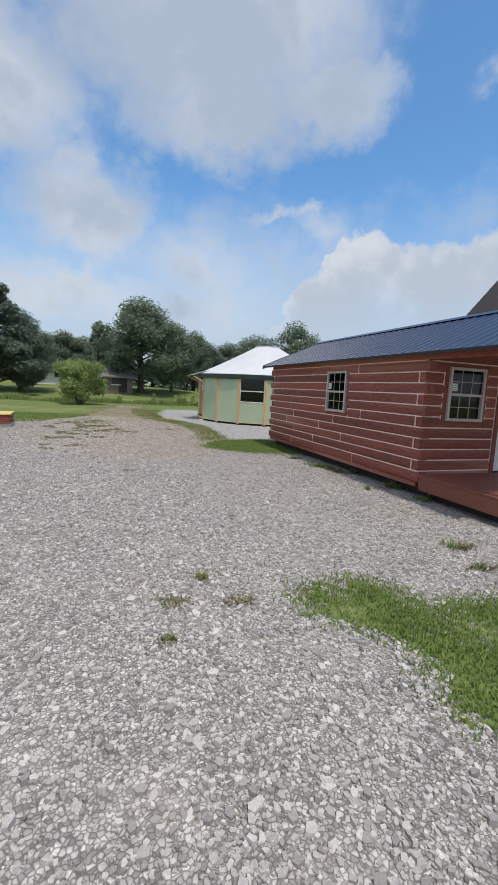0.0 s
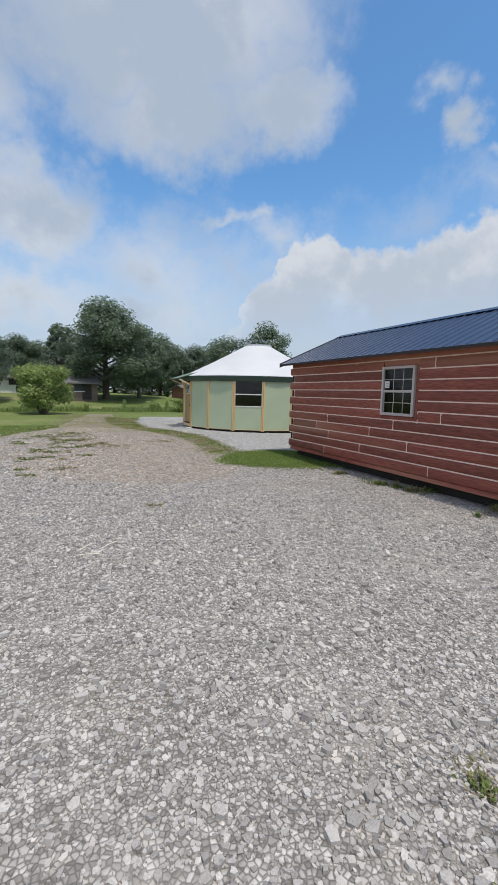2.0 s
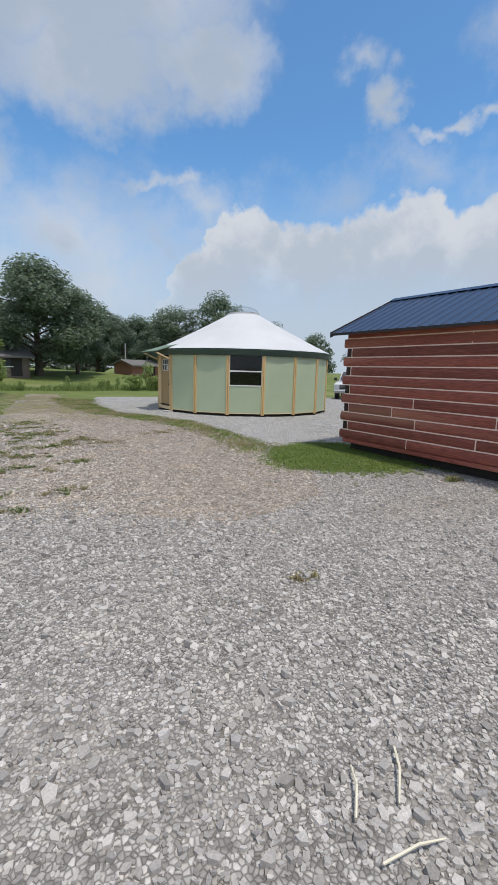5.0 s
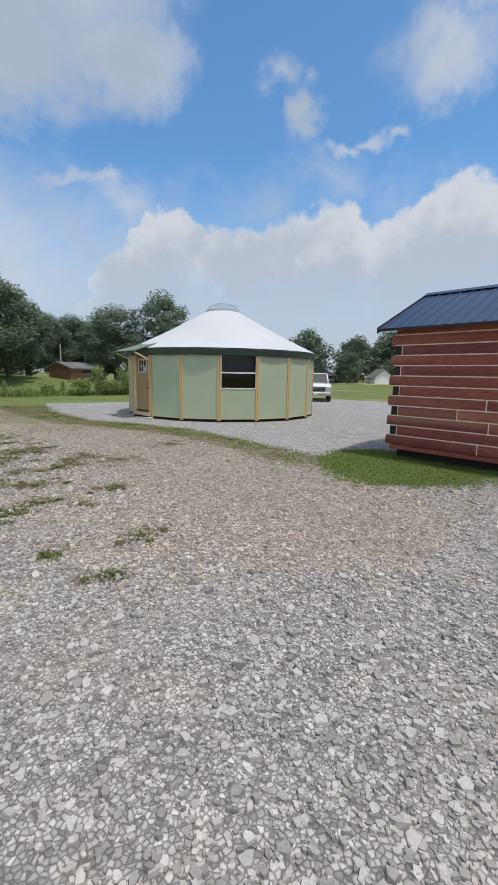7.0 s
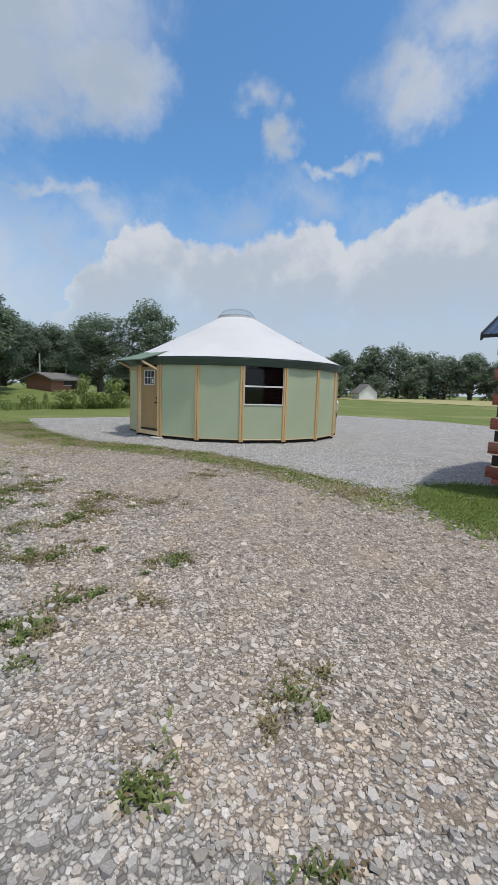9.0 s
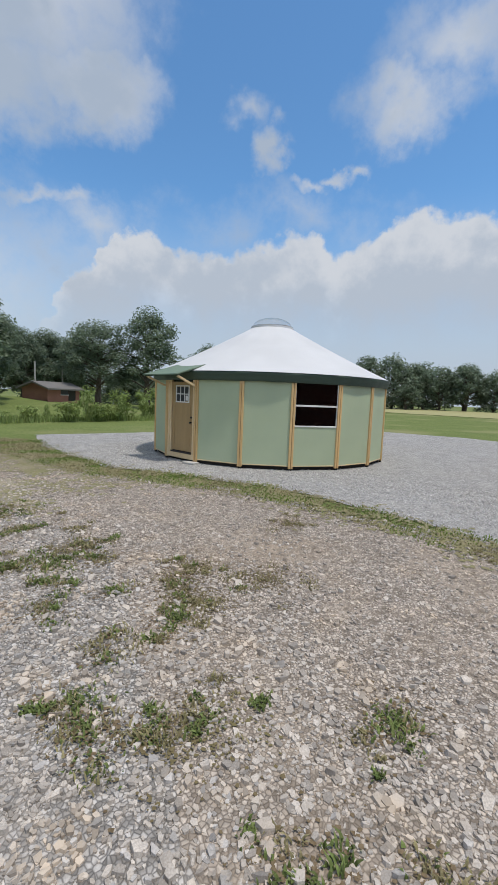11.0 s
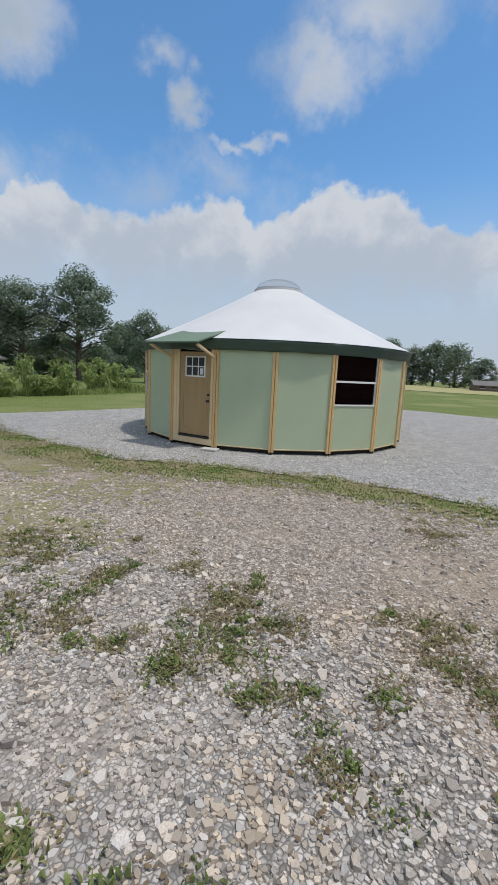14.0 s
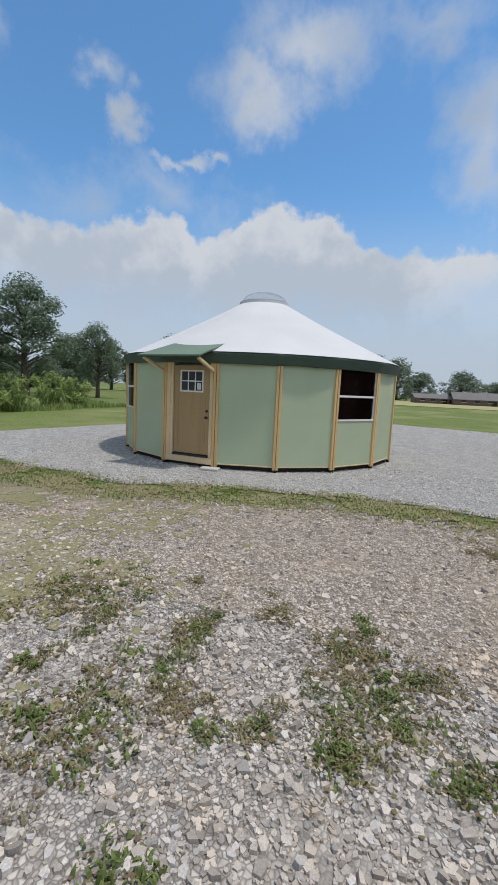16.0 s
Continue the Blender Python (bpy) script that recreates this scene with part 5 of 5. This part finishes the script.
rng = np.random.default_rng(77)
n = 365000
# thick along the way that is walked, thinner away from it
px = rng.uniform(-4.0, 6.3, n)
py = rng.uniform(-0.3, 22.5, n)
mid = np.interp(py, [0, 1, 6, 10, 18, 23], [2.4, 2.2, 0.9, -0.1, 0.2, 1.0])
keep = rng.uniform(0, 1, n) < np.clip(1.05 * np.exp(-((px - mid) / 2.0) ** 2), 0.34, 1) * np.clip(1.5 - py / 26, 0.4, 1)
keep &= inside(DRIVE_R, px, py) & ~inside(ISLAND_R, px, py) & ~(inside(CORNER_R, px, py)) & ~(inside(STRIP_R, px, py) & (rng.uniform(0, 1, n) < 0.35))
keep &= px > 0.6 - 0.2 * (py + 0.8)
px, py = px[keep], py[keep]
keep = np.ones(len(px), bool)
for a, b, rw, rd, share in WEEDS:
    keep &= rng.uniform(0, 1, len(px)) > 0.4 * np.exp(-((px - a) / rw) ** 2 - ((py - b) / rd) ** 2)
px, py = px[keep], py[keep]
coarse = np.exp(-((px - 0.3) / 1.6) ** 2 - ((py - 17.0) / 4.5) ** 2)
size = np.exp(rng.normal(np.log(0.0200), 0.42, len(px))) * (1 + 0.15 * coarse)
size = np.clip(size, 0.010, 0.068)
tan = inside(TRACK_R, px + rng.normal(0, 0.5, len(px)), py + rng.normal(0, 0.5, len(px)))
tan |= (rng.uniform(0, 1, len(px)) < np.clip((py - 11.5) / 4, 0, 0.75))
for k, nm, mt, lab in ((~tan, "drive_gravel", M_STONE, "loose angular grey limestone gravel on the drive"), (tan, "track_gravel", M_STONE_TAN, "loose brownish limestone gravel in the wheel track")):
    stones(nm, rng, px[k], py[k], size[k], np.full(k.sum(), 0.014), mt, lab)
n = 17000
px, py = rng.uniform(3.5, 9.0, n), rng.uniform(12.6, 27.0, n)
keep = inside(PAD_R, px, py) & ~inside(STRIP_R, px, py) & ~inside(CORNER_R, px, py)
stones("pad_gravel", rng, px[keep], py[keep], np.clip(np.exp(rng.normal(np.log(0.024), 0.3, keep.sum())), 0.012, 0.05), np.full(keep.sum(), 0.02), M_PADSTONE, "pale grey fine gravel on the pad")

# ---- grass and weeds ----


def blades(name, rng, x, y, h, mat, label, width=0.006, lean=0.5):
    n = len(x)
    a = rng.uniform(0, 6.283, n)
    l = h * rng.uniform(0.2, 1.0, n) * lean
    dx, dy = np.cos(a), np.sin(a)
    w = width * rng.uniform(0.6, 1.4, n)
    ox, oy = -dy * w, dx * w
    z0 = np.full(n, 0.02)
    v = np.stack([np.stack([x - ox, y - oy, z0], 1), np.stack([x + ox, y + oy, z0], 1), np.stack([x + dx * l * 0.35 + ox * 0.8, y + dy * l * 0.35 + oy * 0.8, z0 + h * 0.6], 1),
                  np.stack([x + dx * l * 0.35 - ox * 0.8, y + dy * l * 0.35 - oy * 0.8, z0 + h * 0.6], 1), np.stack([x + dx * l, y + dy * l, z0 + h * rng.uniform(0.75, 1.0, n)], 1)], 1).reshape(-1, 3)
    k = 5 * np.arange(n)[:, None]
    tri = np.concatenate([k + np.array([0, 1, 2]), k + np.array([0, 2, 3]), k + np.array([3, 2, 4])])
    tagged(part(name, arrays_mesh(name, v, tri), mat, None), label, "grass", kind="stuff")


def scatter(rng, poly, count):
    xs, ys = [p[0] for p in poly], [p[1] for p in poly]
    x, y = rng.uniform(min(xs) - 0.4, max(xs) + 0.4, count), rng.uniform(min(ys) - 0.4, max(ys) + 0.4, count)
    k = inside(poly, x + rng.normal(0, 0.13, count), y + rng.normal(0, 0.13, count))
    return x[k], y[k]


rng = np.random.default_rng(8)
x, y = scatter(rng, ISLAND_R, 80000)
k = patches(x, y, 2.2, -0.8, -0.05, 2.0) > rng.uniform(0, 1, len(x))
x, y = x[k], y[k]
blades("grass_island", rng, x, y, rng.uniform(0.015, 0.048, len(x)), M_BLADE, "low green grass patch growing through the gravel", 0.0045, 1.3)
x, y = scatter(rng, CORNER_R, 46000)
blades("grass_corner", rng, x, y, rng.uniform(0.015, 0.045, len(x)), M_BLADE, "green grass beside the cabin's corner", 0.005, 1.4)
x, y = scatter(rng, STRIP_R, 78000)
k = patches(x, y, 1.1, -0.15, 0.3, 4.0) > rng.uniform(0, 1, len(x))
blades("grass_strip", rng, x[k], y[k], rng.uniform(0.015, 0.045, k.sum()), M_BLADE, "short green grass strip beside the pad", 0.007, 1.0)
blades("dry_grass", rng, x[~k][:12000], y[~k][:12000], rng.uniform(0.012, 0.04, len(x[~k][:12000])), M_BLADE_DRY, "short yellow dry grass beside the pad", 0.007, 1.1)

# low sprawling weeds in the gravel: clumps within each patch
wx, wy, wh, wd = [], [], [], []
for a, b, rw, rd, share in WEEDS:
    for q in range(max(3, int(62 * (rw * rd) ** 0.62))):
        far = 0.75 if q else 0.0
        cx, cy, cr = a + rng.normal(0, rw * 0.8 * far), b + rng.normal(0, rd * 0.8 * far), rng.uniform(0.02, 0.075)
        k = int(rng.uniform(12, 60))
        wx.append(cx + rng.normal(0, cr, k)), wy.append(cy + rng.normal(0, cr, k))
        wh.append(rng.uniform(0.012, 0.028 + 0.03 * rng.uniform() * (1.2 - share), k) * (2.6 if a > 3.6 and b < 12 else 1.0))
        wd.append(np.full(k, rng.uniform() < min(1.0, share + 0.12)))
wx, wy, wh, wd = map(np.concatenate, (wx, wy, wh, wd))
blades("weed_tufts", rng, wx[~wd], wy[~wd], wh[~wd], M_WEED, "low green weeds growing through the gravel", 0.0085, 1.5)
blades("dry_tufts", rng, wx[wd], wy[wd], wh[wd], M_BLADE_DRY, "yellowing dry weeds in the gravel", 0.006, 1.5)
# earth that shows between the weeds
soil = np.random.default_rng(12)
sx, sy = [], []
for a, b, rw, rd, share in WEEDS:
    k = int(2000 * (rw * rd) ** 0.8)
    sx.append(a + soil.normal(0, rw * 0.6, k)), sy.append(b + soil.normal(0, rd * 0.6, k))
sx, sy = np.concatenate(sx), np.concatenate(sy)
ang = np.arange(5) * 1.2566 + soil.uniform(-0.4, 0.4, (len(sx), 5))
rad = soil.uniform(0.006, 0.017, (len(sx), 1)) * soil.uniform(0.6, 1.2, (len(sx), 5))
v = np.stack([sx[:, None] + rad * np.cos(ang), sy[:, None] + rad * np.sin(ang), np.repeat(soil.uniform(0.0215, 0.026, (len(sx), 1)), 5, 1)], -1).reshape(-1, 3)
tagged(part("bare_soil", arrays_mesh("bare_soil", v, np.arange(len(v)).reshape(-1, 5)), M_SOIL, None), "dark crumbs of soil and moss between the weeds", "soil", kind="stuff")
# tall unmown grass along the old fence
tx = rng.uniform(-16, 24, 15000)
ty = 38.6 + 0.035 * np.clip(tx - 8, 0, 20) + rng.normal(0, 0.55, len(tx)) + 0.5 * np.sin(tx * 0.7)
blades("tall_grass", rng, tx, ty, rng.uniform(0.2, 0.75, len(tx)) * (0.75 + 0.35 * np.sin(tx * 1.3) * np.sin(tx * 0.37)), M_LEAF_PALE, "tall pale unmown grass along the old fence", 0.018, 0.6)
# edge of the lawn by the drive
x = rng.uniform(-9, 3.2, 26000)
y = rng.uniform(15.5, 24.0, 26000)
k = ~inside(DRIVE_R, x, y)
blades("lawn_edge", rng, x[k], y[k], rng.uniform(0.03, 0.08, k.sum()), M_BLADE, "ragged grass edge of the lawn", 0.009, 1.0)
